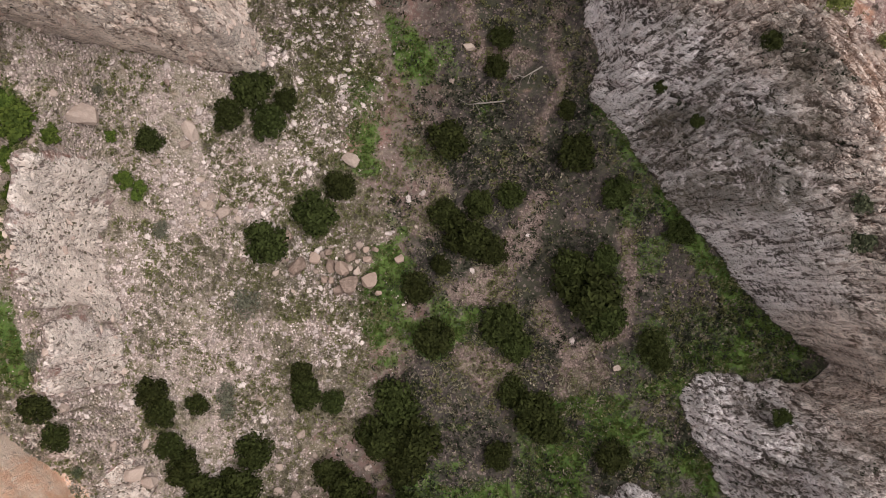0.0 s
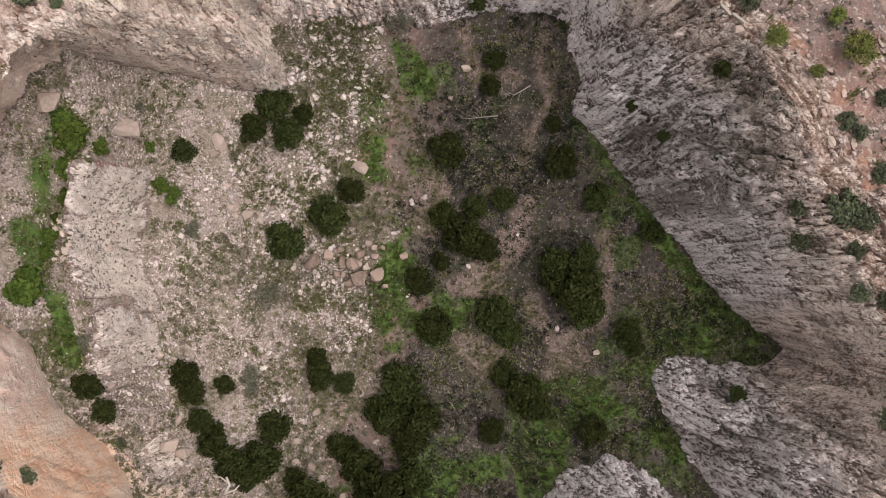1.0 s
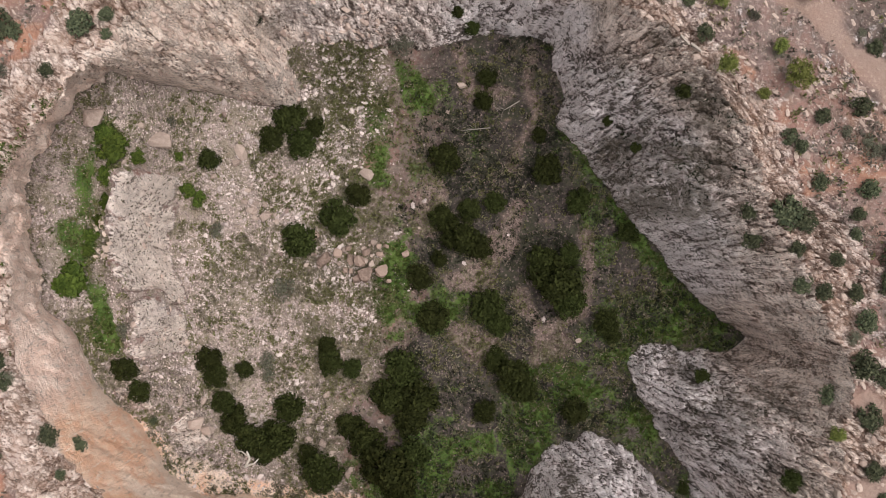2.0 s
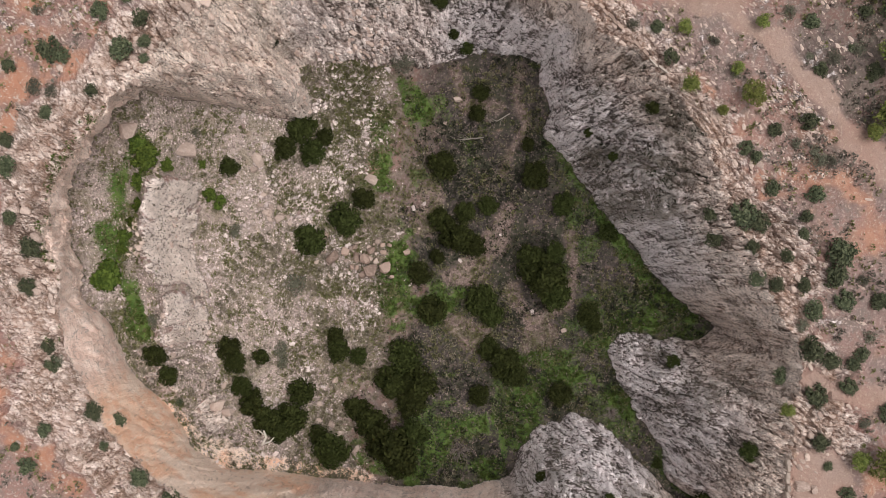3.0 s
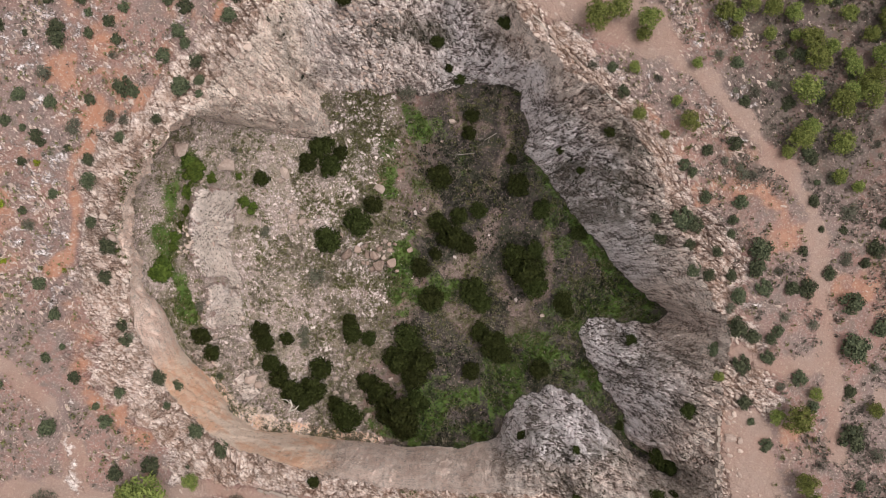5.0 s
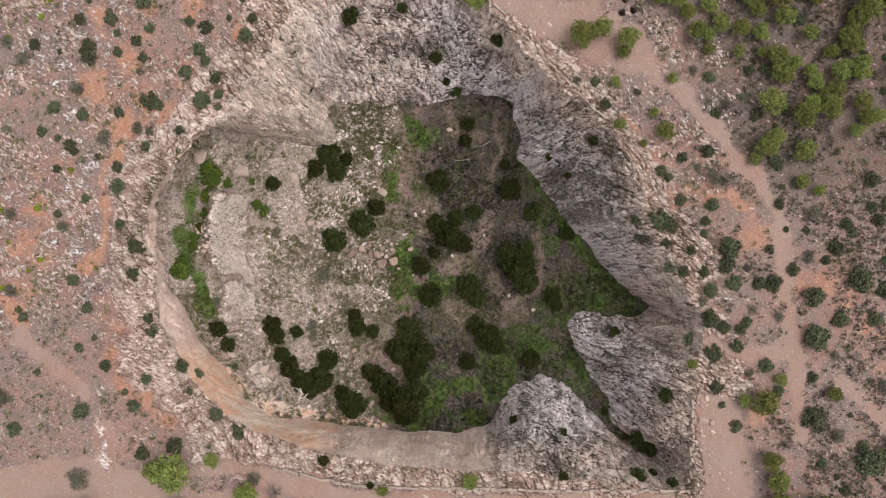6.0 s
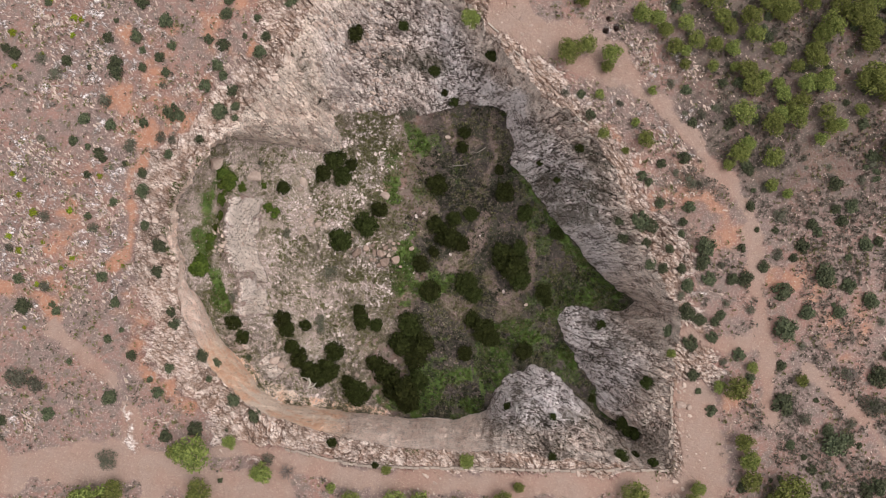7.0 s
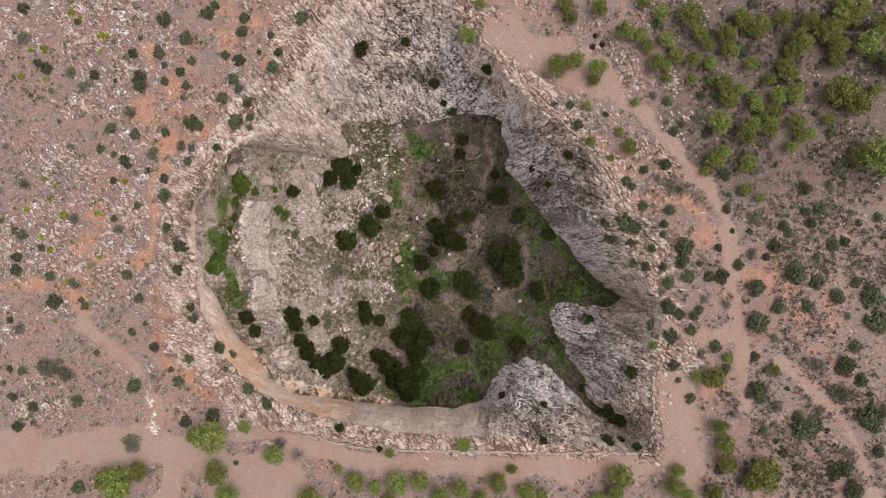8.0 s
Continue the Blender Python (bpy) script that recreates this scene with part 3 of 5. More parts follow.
def terrain(u, v):
    """Places and heights of the ground for plan coordinates u, v, with what the surface is made of there."""
    wob = 0.35 * fbm(u, v, 2.6, 4, 21)
    # broken edges: the lines of rim and foot are ragged
    plain = np.maximum(ease(5, 10, -u) * ease(3, 6, -v), ease(-7, -3, -u) * ease(13, 16, -v))  # cut, even faces
    ragged = 0.55 * (1 - 0.65 * plain)
    ru = u + ragged * fbm(u, v, 2.4, 4, 201, 0.6)
    rv = v + ragged * fbm(u, v, 2.4, 4, 207, 0.6)
    d_foot, info = to_line(ru, rv, FOOT_GUIDE, True, np.hstack([FOOT_BACK, FOOT_GUIDE + FOOT_BACK]))
    d_rim = to_line(ru, rv, RIM, True)
    in_foot, in_rim = inside(ru, rv, FOOT_GUIDE), inside(ru, rv, RIM)
    wall = in_rim & ~in_foot
    s = np.where(in_foot, 0, np.where(in_rim, d_foot / (d_foot + d_rim + 1e-6), 1))
    hold = np.where(in_foot, 1 - ease(0, 10, d_foot), 1 - s)
    x, y = u + info[..., 0] * hold, v + info[..., 1] * hold
    low, high = floor_height(x, y), plateau_height(x, y)
    foot_z = floor_height(info[..., 2], info[..., 3])
    bulky = 1 + 0.6 * ease(-2, 6, x) * ease(-21.5, -19, y) * (1 - 1.4 * ease(10, 14.5, y)) + 0.2 * ease(-16, -12, x) * (1 - ease(-2, 6, x)) * ease(8, 11, y) + 1.5 * ease(9, 11, -x) * ease(7, 9, y) * (1 - ease(12.5, 14, y))
    p = np.clip(1 - (1 - s) ** bulky + 0.20 * wob * (1 - 0.85 * plain) * np.sin(np.pi * s), 0, 1)
    p = p + 0.035 * (1 - 0.7 * plain) * np.sin(p * 22 + 4 * wob) * np.sin(np.pi * np.clip(p, 0, 1))
    z = np.where(in_foot, low, np.where(in_rim, foot_z + (high - foot_z) * p, high))

    # zones
    edge = np.where(in_rim, 0, d_rim)
    red = np.maximum(strip(x, y, RED_EARTH, 0.8, 1.3), 1.0 * strip(x, y, PINK_EARTH, 2.2, 1.8) * (0.6 + 0.8 * fbm(x, y, 2.0, 3, 35))) * ~in_rim
    red = np.clip(red * (0.8 + 0.55 * fbm(x, y, 1.5, 4, 37, 0.6)), 0, 1)
    tan = strip(x, y, TAN_PATH, 0.6, 0.9) * ~in_rim
    patch = fbm(x, y, 6.0, 4, 33)
    rim_rock = 1 - ease(0.8, 4.2, edge + 1.8 * patch - 2.0 * ease(10, 22, -x))
    stony = ease(-0.15, 0.45, patch + 0.35 * ease(26, 30, -x) - 0.6 * ease(25, 33, x) - 0.7 * ease(6, 14, -y))
    rock = np.where(wall, 1.0, np.where(in_foot, 0, np.maximum(rim_rock, 0.36 * stony)))
    red = red * (1 - 0.55 * ease(0.4, 0.8, rim_rock)) * (1 - 0.3 * ease(18, 24, x))
    rock = rock * (1 - 0.9 * np.maximum(red * 0.8, tan))
    back, fin = ledge_line(x, y)
    face_of_fin = fin * ease(-0.15, 0.1, back) * (1 - ease(1.3, 2.7, back + 0.5 * patch + 1.0 * fbm(x, y, 1.5, 4, 16, 0.65)))
    ledge = np.maximum(strip(x, y, LEDGE, 0.2, 1.5), face_of_fin) * in_foot
    ledge = np.maximum(ledge, 0.45 * strip(x, y, WHITE_TRAIL, 0.5, 1.0))
    rock = np.maximum(rock, ledge)
    apron = in_foot * ease(3, 8, -x) * ease(11, 14, -y) * (1 - ease(0.3, 1.3, d_foot + 0.5 * patch))
    rock = np.maximum(rock, apron)
    ochre = np.maximum(wall * ease(6, 11, -x + 2.5 * patch) * ease(9.5, 13, -y + 1.5 * patch), apron)
    pale = np.maximum(wall * np.maximum(ease(9, 13, -x), 0.5 * ease(-3, 3, -x) * ease(10, 14, y)), ledge * 0.8) * (1 - ochre)
    pale = np.maximum(pale, 0.85 * rim_rock * (~in_rim))
    pale = np.maximum(pale, 0.85 * wall * ease(8, 11, -x) * ease(8, 11, y) * (1 - ease(15, 19, y)))
    pale = np.maximum(pale, wall * 0.8 * ease(0.5, 0.85, s + 0.16 * patch))
    pale = np.maximum(pale, wall * np.maximum(0.85 * ease(19.0, 22.5, x + 1.5 * patch), 0.75 * ease(18.3, 20.5, -y + patch)))
    sheer = wall * ease(16.5, 19, -y) * (1 - ease(4, 6.5, x)) * (1 - ochre)
    pale = np.maximum(pale, 0.8 * sheer)
    pale = np.maximum(pale, 0.35 * in_foot * ease(6, 19, -x + 2 * patch))
    grass = strip(x, y, GRASS, 0.9, 1.6) * (1 - wall)
    tuft = fbm(x, y, 3.0, 5, 51, 0.6)
    grass = np.maximum(grass * (0.9 + 0.6 * tuft), in_foot * ease(0.05, 0.6, tuft + 0.3 * ease(-5, 5, x) * ease(-2, 4, -y) - 0.15) * 0.5 * (0.25 + 0.75 * ease(-12, -7, x)))
    green_wall = wall * ease(0.35, 0.75, fbm(x, y, 4.5, 4, 55) + 0.5 * ease(8, 12, x) * ease(0.2, 0.5, s) - 0.4 * ease(0.6, 0.9, s) - 0.15)
    green_wall = np.maximum(0.25 * green_wall, 0.75 * strip(x, y, MOSS, 0.9, 1.8) * wall)
    growth = fbm(x, y, 4.2, 5, 57, 0.6) + 0.5 * ease(0.15, 0.45, s) * (1 - ease(0.6, 0.85, s)) - 0.25 - 0.12 * ease(4, 8, -y)
    hardy = wall * ease(0, 6, x) * (1 - sheer)
    green_wall = np.maximum(green_wall, 0.45 * hardy * ease(0.2, 0.5, growth))
    bleached = hardy * (1 - ease(-0.2, 0.25, growth))
    trail = strip(x, y, TRAIL, 0.4, 0.6) * in_foot
    scree = in_foot * (1 - ease(-8, -1, x + 3.0 * fbm(x, y, 5.0, 3, 61) + 2.5 * ease(4, 9, -y)))
    scree = np.maximum(scree * (1 - 0.4 * grass), 0.45 * trail) * (1 - ledge)
    grass = np.clip(grass * (1 - trail) * (1 - ledge), 0, 1)
    # eastern half of the floor, where the litter colour also carries shade
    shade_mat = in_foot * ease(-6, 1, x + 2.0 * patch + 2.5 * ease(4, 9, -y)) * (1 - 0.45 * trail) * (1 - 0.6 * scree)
    pine_floor = 0.5 * ease(22, 27, x) * ease(1, 7, y) * (1 - tan) * (1 - in_rim)

    # bedded blocks: cells stretched along the strata, laid out on the unbent plan so that the faces get them too
    lie = np.where(wall & (x > 0), radians(-15), radians(-47))
    ca, sa = np.cos(lie), np.sin(lie)
    wx = u + 0.07 * fbm(u, v, 0.5, 2, 81) + 0.9 * fbm(u, v, 7.0, 2, 83)
    wy = v + 0.07 * fbm(u, v, 0.5, 2, 82) + 1.6 * fbm(u, v, 8.0, 2, 84)
    along, across = ca * wx + sa * wy, -sa * wx + ca * wy
    relief, tone, joint, flags = 0, 0, 0, 0
    layers = ((1.7, 0.75, 0.42, 0.40, 5, 0.0), (0.8, 0.42, 0.36, 0.32, 6, 0.5), (0.45, 0.3, 0.24, 0.18, 8, -0.4))
    for k, (la, lb, amp, deep, seed, skew) in enumerate(layers):
        ck, sk = math.cos(skew), math.sin(skew)
        f1, f2, rnd, dx, dy = cells((along * ck + across * sk) / la, (across * ck - along * sk) / lb, seed)
        crack = 1 - ease(0.02, (0.2, 0.28, 0.32)[k], f2 - f1)
        lean = (rnd * 7.13) % 1.0 - 0.5
        relief = relief + amp * (rnd - 0.5 + 0.9 * dy * (1 if k else -1) + 1.2 * lean * dx) - deep * crack
        flags = flags + (0.3, 0.2, 0.08)[k] * (rnd - 0.5 + 0.3 * lean * dx) - (0.3, 0.2, 0.07)[k] * crack
        joint = np.maximum(joint, crack * (1.0, 0.85, 0.5)[k])
        tone = tone + (0.45, 0.35, 0.2)[k] * rnd
    # the eastern and northern faces: thin beds, weathered into long ribs with open gaps between them
    east = wall * np.maximum(ease(-3, 3, x), ease(9, 12, y) * ease(-15, -12, x)) * (1 - sheer)
    dip = radians(-13)
    qx, qy = u + 0.25 * fbm(u, v, 1.6, 3, 181), v + 0.45 * fbm(u, v, 2.6, 3, 183) + 1.1 * fbm(u, v, 9.0, 2, 185) - 0.22 * np.maximum(0, -v) * ease(6, 14, u) * (1 - ease(8, 10, -v))
    run, over = math.cos(dip) * qx + math.sin(dip) * qy, -math.sin(dip) * qx + math.cos(dip) * qy
    ribs_a = 1 - 2.2 * np.abs(fbm(run / 3.6, over, 0.62, 3, 187, 0.55))
    ribs_b = 1 - 2.2 * np.abs(fbm(run / 2.6 + 40, over, 0.3, 3, 191, 0.6))
    bed = over / 0.62 + 0.5 * fbm(run / 2.5, over, 1.4, 2, 193)
    which = np.floor(bed)
    saw = bed - which
    saw = (ease(0, 0.22, saw) - 1.2 * saw + 0.1) * (0.4 + 0.9 * lattice(which, np.floor(run / 2.3 + 5 * lattice(which, which * 0, 3)), 12))
    bedded = 0.30 * ribs_a + 0.20 * ribs_b + 0.42 * saw + 0.12 * fbm(u, v, 0.3, 2, 195)
    hole = ease(0.42, 0.62, fbm(run / 1.8, over, 0.42, 3, 197, 0.6))
    bedded = bedded - 0.45 * hole
    relief = np.where(wall | (in_foot & (ledge > 0.3)), relief * (1 - 0.3 * east) + 0.12 * fbm(u, v, 0.45, 2, 97), flags * 1.25)
    joint = np.maximum(joint * (1 - 0.2 * east), 0.9 * east * hole)
    shelf = in_foot * ledge
    course = (v + 0.12 * u + 0.25 * fbm(u, v, 1.2, 3, 77)) / 0.6
    course = course - np.floor(course)
    relief = relief + 0.55 * bedded * east + (0.12 + 0.3 * ease(2.5, 4.5, -y)) * shelf * (ease(0.1, 0.35, course) - 0.5)
    joint = joint * np.where(wall, 1, 0.75)
    smooth_face = np.clip(np.maximum(np.maximum(ochre, sheer * 0.78), wall * np.maximum(ease(20, 22, -x) * ease(2.5, 4.5, -y), 0.75 * ease(21, 24, -x))), 0, 1)
    strength = rock * (1 - 0.9 * smooth_face) * np.where(wall, 1.0 - 0.6 * ease(10, 14, -x) * ease(6, 9, y), 0.6 + 0.3 * rim_rock) * np.where(in_foot, 0.65, 1)
    strength = strength * (0.55 + 0.45 * ease(-0.5, 0.3, fbm(u, v, 3.5, 3, 95)))
    z = z + relief * strength
    far = 1 - ease(60, 90, np.hypot(x, y))
    z = z + (1 - rock) * far * (0.06 * fbm(x, y, 0.9, 3, 91) + 0.06 * scree * fbm(x, y, 0.4, 2, 92) + 0.05 * grass * fbm(x, y, 0.35, 2, 93))
    for hx, hy, hr in HOLES:
        z = z - 1.8 * (1 - ease(0.6 * hr, hr, np.hypot(x - hx, y - hy)))
    # the faces bulge and break sideways as well
    n = np.where(wall, np.sin(np.pi * s), 0)
    size = np.hypot(info[..., 0], info[..., 1]) + 1e-3
    brow = ease(0.1, 0.6, size) * np.maximum(ease(13, 18, -u) * (1 - ease(11, 14, v)), ease(16, 18.5, -v) * (1 - ease(3, 7, u)))
    fx, fy = info[..., 2], info[..., 3]
    ribs = fbm(fx + 0.7 * z, fy - 0.5 * z, 1.3, 4, 73, 0.65)  # slanting ribs and clefts
    brow = brow * (1 - 0.1 * ease(23, 25, -u)) * (1 + 0.3 * fbm(fx + 0.5 * z, fy, 3.0, 3, 75)) * (1 - 0.75 * ease(-5, 1, u))
    chunk = cells((fx + 0.5 * wob + 0.8 * z) / 1.9, (fy + 0.5 * wob - 0.6 * z) / 1.9, 79)[2] - 0.5  # blocks that broke away
    bulge = -(0.3 + 0.15 * chunk) * brow * n + n * np.minimum(size, 1) * (0.5 * wob * (1 - 0.7 * smooth_face) + 0.10 * ribs * smooth_face + 0.45 * relief * (1 - 0.9 * smooth_face))
    x, y = x + info[..., 0] / size * bulge, y + info[..., 1] / size * bulge
    joint = joint * np.clip(strength * 1.6, 0, 1)
    # relief height, from which the rock colour gets its painted shade
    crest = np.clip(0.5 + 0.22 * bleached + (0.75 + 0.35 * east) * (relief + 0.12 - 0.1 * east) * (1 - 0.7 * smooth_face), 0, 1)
    # cut faces, ledge and west walls lifted in tone, as if more light reached them
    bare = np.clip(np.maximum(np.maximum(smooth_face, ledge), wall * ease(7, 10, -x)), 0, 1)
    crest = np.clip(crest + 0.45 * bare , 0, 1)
    zones = dict(rock=rock, red=red, tan=tan, grass=grass, scree=scree, pale=pale, ochre=ochre, tone=tone,
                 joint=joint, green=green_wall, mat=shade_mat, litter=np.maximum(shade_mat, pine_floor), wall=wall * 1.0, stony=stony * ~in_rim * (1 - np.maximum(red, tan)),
                 rim=rim_rock * ~in_rim, open=(~in_rim) * (1 - tan) * (1 - rim_rock), pit=in_foot * 1.0, ledge=ledge, smooth=smooth_face, crest=crest, trail=trail)
    return x, y, z, zones


def lines_of_grid(lo, hi, step, reach=2500.0):
    """Grid lines that are close together between lo and hi and spread out to the horizon."""
    mid = np.arange(lo, hi + step / 2, step)
    grow, out = step, []
    at = 0.0
    while at < reach:
        grow *= 1.22
        at += grow
        out.append(at)
    out = np.array(out)
    return np.concatenate([(lo - out)[::-1], mid, hi + out])


def fine_lines(lo, a, b, hi):
    """Grid lines with a finer stretch from a to b."""
    mid = np.concatenate([np.arange(lo, a, GRID * 2.2), np.arange(a, b, GRID), np.arange(b, hi, GRID * 2.2)])
    ends = lines_of_grid(lo, hi, GRID * 2.2)
    return np.concatenate([ends[ends < lo - 0.01], mid, ends[ends > hi + 0.01]])


GX, GY = fine_lines(-52, -31, 27, 52), fine_lines(-31, -25, 27, 31)
UU, VV = np.meshgrid(GX, GY)
TX, TY, TZ, ZONES = terrain(UU, VV)


def ground_at(x, y, low=False):
    """Height of the ground under a place, found on the ground's own grid: the upper sheet of an overhang, or the lower one."""
    j = int(np.clip(np.searchsorted(GX, x), 1, len(GX) - 2))
    i = int(np.clip(np.searchsorted(GY, y), 1, len(GY) - 2))
    r = int(5.0 / GRID)
    i0, i1, j0, j1 = max(i - r, 0), i + r, max(j - r, 0), j + r
    d = (TX[i0:i1, j0:j1] - x) ** 2 + (TY[i0:i1, j0:j1] - y) ** 2
    near = d < (1.3 * GRID) ** 2
    if not near.any():
        near = d == d.min()
    z = TZ[i0:i1, j0:j1][near]
    return float(z.min() if low else z.max())

# ---- the ground: one sheet from the pit to the horizon ----
def build_ground():
    rows, cols = TX.shape
    verts = np.stack([TX, TY, TZ], -1).reshape(-1, 3)
    i = np.arange(rows * cols).reshape(rows, cols)
    quads = np.stack([i[:-1, :-1], i[:-1, 1:], i[1:, 1:], i[1:, :-1]], -1).reshape(-1, 4)
    me = bpy.data.meshes.new("ground")
    me.vertices.add(len(verts))
    me.vertices.foreach_set("co", verts.astype(np.float32).ravel())
    me.loops.add(quads.size)
    me.loops.foreach_set("vertex_index", quads.astype(np.int32).ravel())
    me.polygons.add(len(quads))
    me.polygons.foreach_set("loop_start", np.arange(0, quads.size, 4, dtype=np.int32))
    me.update(calc_edges=True)
    me.shade_flat()
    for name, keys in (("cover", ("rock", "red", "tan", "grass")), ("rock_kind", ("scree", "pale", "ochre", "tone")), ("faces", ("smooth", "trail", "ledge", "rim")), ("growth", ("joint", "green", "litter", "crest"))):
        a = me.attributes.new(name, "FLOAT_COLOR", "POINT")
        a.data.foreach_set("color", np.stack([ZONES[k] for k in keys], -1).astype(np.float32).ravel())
    me.materials.append(GROUND)
    ob = new("ground", me)
    return tagged(ob, "limestone plateau with a sunken old quarry pit, scree floor and red earth", "ground", kind="structure")


GROUND_OB = build_ground()

# ---- helpers for things ----
def mesh_of(name, verts, faces, mat, smooth=False):
    me = bpy.data.meshes.new(name)
    me.from_pydata([tuple(v) for v in verts], [], [tuple(f) for f in faces])
    me.materials.append(mat)
    if smooth:
        me.shade_smooth()
    return me


def part(name, me, parent, label=""):
    ob = new(name, me)
    ob.parent = parent
    return tagged(ob, label)


def leaf_cloud(rng, blobs, count, size, up=0.45, narrow=0.55):
    """Many small folded leaves on and inside a bunch of rounded clumps (x, y, z, radius)."""
    blobs = np.array(blobs)
    share = blobs[:, 3] ** 2
    pick = rng.choice(len(blobs), count, p=share / share.sum())
    way = rng.normal(size=(count, 3))
    way[:, 2] += up
    way /= np.linalg.norm(way, axis=1)[:, None]
    depth = 1 - 0.45 * rng.random(count) ** 2.2
    depth *= 1 + 0.13 * rng.normal(size=count)
    pos = blobs[pick, :3] + way * (blobs[pick, 3] * depth)[:, None]
    pos[:, 2] = np.maximum(pos[:, 2], 0.03)
    nrm = way + 0.55 * rng.normal(size=(count, 3)) + (0, 0, 0.35)
    nrm /= np.linalg.norm(nrm, axis=1)[:, None]
    side = np.cross(nrm, rng.normal(size=(count, 3)))
    side /= np.linalg.norm(side, axis=1)[:, None]
    tip = np.cross(nrm, side)
    s = size * (0.6 + 0.8 * rng.random(count))[:, None]
    v = np.stack([pos - tip * s, pos + side * s * narrow + nrm * s * 0.15, pos + tip * s, pos - side * s * narrow + nrm * s * 0.15], 1)
    idx = np.arange(count * 4).reshape(-1, 4)
    faces = np.concatenate([idx[:, [0, 1, 2]], idx[:, [0, 2, 3]]])
    return v.reshape(-1, 3), faces


def limb(points, radii, sides=5):
    """A tapered, bent stem along points."""
    verts, faces = [], []
    pts = [Vector(p) for p in points]
    for k, (p, r) in enumerate(zip(pts, radii)):
        d = (pts[min(k + 1, len(pts) - 1)] - pts[max(k - 1, 0)]).normalized()
        q = d.to_track_quat("Z", "Y")
        verts += [p + q @ Vector((r * math.cos(a), r * math.sin(a), 0)) for a in (2 * math.pi * i / sides for i in range(sides))]
        if k:
            o = (k - 1) * sides
            faces += [(o + i, o + (i + 1) % sides, o + sides + (i + 1) % sides, o + sides + i) for i in range(sides)]
    faces.append(tuple(range(len(verts) - sides, len(verts))))
    return verts, faces


def stems(rng, blobs, thick, trunk=0.0):
    """Stems that fork from the ground, or from a trunk of that height, into the clumps of a crown."""
    verts, faces = [], []

    def add(points, radii):
        v, f = limb(points, radii)
        o = len(verts)
        verts.extend(v)
        faces.extend(tuple(o + i for i in q) for q in f)

    base = Vector((0, 0, trunk))
    if trunk:
        add([(0, 0, -0.15), (0.04, 0.02, trunk * 0.5), base], [thick * 1.5, thick * 1.15, thick])
    for x, y, z, r in blobs:
        end = Vector((x, y, z))
        start = base if trunk else Vector((0.12 * rng.normal(), 0.12 * rng.normal(), -0.1))
        bend = start.lerp(end, 0.55) + Vector((0.1 * rng.normal() * r, 0.1 * rng.normal() * r, 0.12 * r))
        add([start, bend, end], [thick * 0.7, thick * 0.45, thick * 0.15])
        for _ in range(1):
            tip = end + Vector(rng.normal(size=3)) * r * 0.5
            tip.z = max(tip.z, 0.1)
            add([bend, bend.lerp(tip, 0.6), tip], [thick * 0.35, thick * 0.22, thick * 0.08])
    return verts, faces


def plant(kind, seed, leaf, count, size, label, category, flat=0.8, lumps=7, trunk=0.0, spread=0.62, up=0.45, narrow=0.55, thick=0.05):
    """One plant with a crown one metre in radius, at its own origin."""
    rng = np.random.default_rng(seed)
    blobs = [(0.1 * rng.normal(), 0.1 * rng.normal(), trunk + 0.5 * flat, 0.5 * flat + 0.1)]
    for i in range(lumps):
        a = 2 * math.pi * (i + 0.6 * rng.random()) / lumps
        d = spread * (0.75 + 0.45 * rng.random())
        r = 0.28 + 0.2 * rng.random()
        blobs.append((d * math.cos(a), d * math.sin(a), trunk + flat * (0.22 + 0.4 * rng.random()), r))
    for i in range(lumps // 2):
        a, d = 6.283 * rng.random(), 0.4 * rng.random()
        blobs.append((d * math.cos(a), d * math.sin(a), trunk + flat * (0.6 + 0.35 * rng.random()), 0.22 + 0.16 * rng.random()))
    root = new(kind)
    tagged(root, label, category)
    part("stem", mesh_of("stem", *stems(rng, blobs[:6], thick, trunk), BARK, True), root)
    part("crown", mesh_of("crown", *leaf_cloud(rng, blobs, count, size, up, narrow), leaf), root)
    return root


def plant_rows(models, rows, group, rise=1.0, seed=3, low=False):
    """Sets copies of the models at places (x, y, radius of the crown)."""
    rng = np.random.default_rng(seed)
    for x, y, r in rows:
        ob = models[int(rng.integers(len(models)))]
        h = r * rise * (0.85 + 0.3 * rng.random())
        m = pose(x, y, ground_at(x, y, low) - 0.06, 0, 0, 360 * rng.random()) @ Matrix.Diagonal((r * (0.92 + 0.16 * rng.random()), r * (0.92 + 0.16 * rng.random()), h, 1))
        tagged(copy_thing(ob, m), group=group)


def remove(models):
    for ob in models:
        for o in (*ob.children_recursive, ob):
            bpy.data.objects.remove(o)

# places and crown radii of the plants
# x, y, half width, stretch, turn
PILE_BOULDERS = [
    (-10.4, 0.8, 0.46, 1.5, 40), (-9.6, -1.1, 0.67, 1.9, 40), (-8.5, -0.6, 0.46, 1.2, 80), (-7.4, -1.1, 0.46, 1.7, -60), (-6.6, -1.3, 0.51, 1.6, -50), (-7.6, -0.2, 0.31, 1.3, 0),
    (-6.1, -2.4, 0.72, 1.3, 20), (-6.9, -2.7, 0.46, 1.3, 60), (-7.4, -2.1, 0.26, 1.4, 90), (-7.9, -2, 0.31, 1.3, 90), (-4.8, -2.1, 0.62, 1.3, 25), (-4.3, -2.9, 0.26, 1.2, 30),
    (-5, -0.7, 0.31, 1.5, 0), (-6.1, -0.5, 0.41, 1.4, 20), (-5.1, 0, 0.26, 1.2, 0), (-4.5, 0, 0.26, 1.2, 0), (-2.9, -0.7, 0.36, 1.4, 30),
]
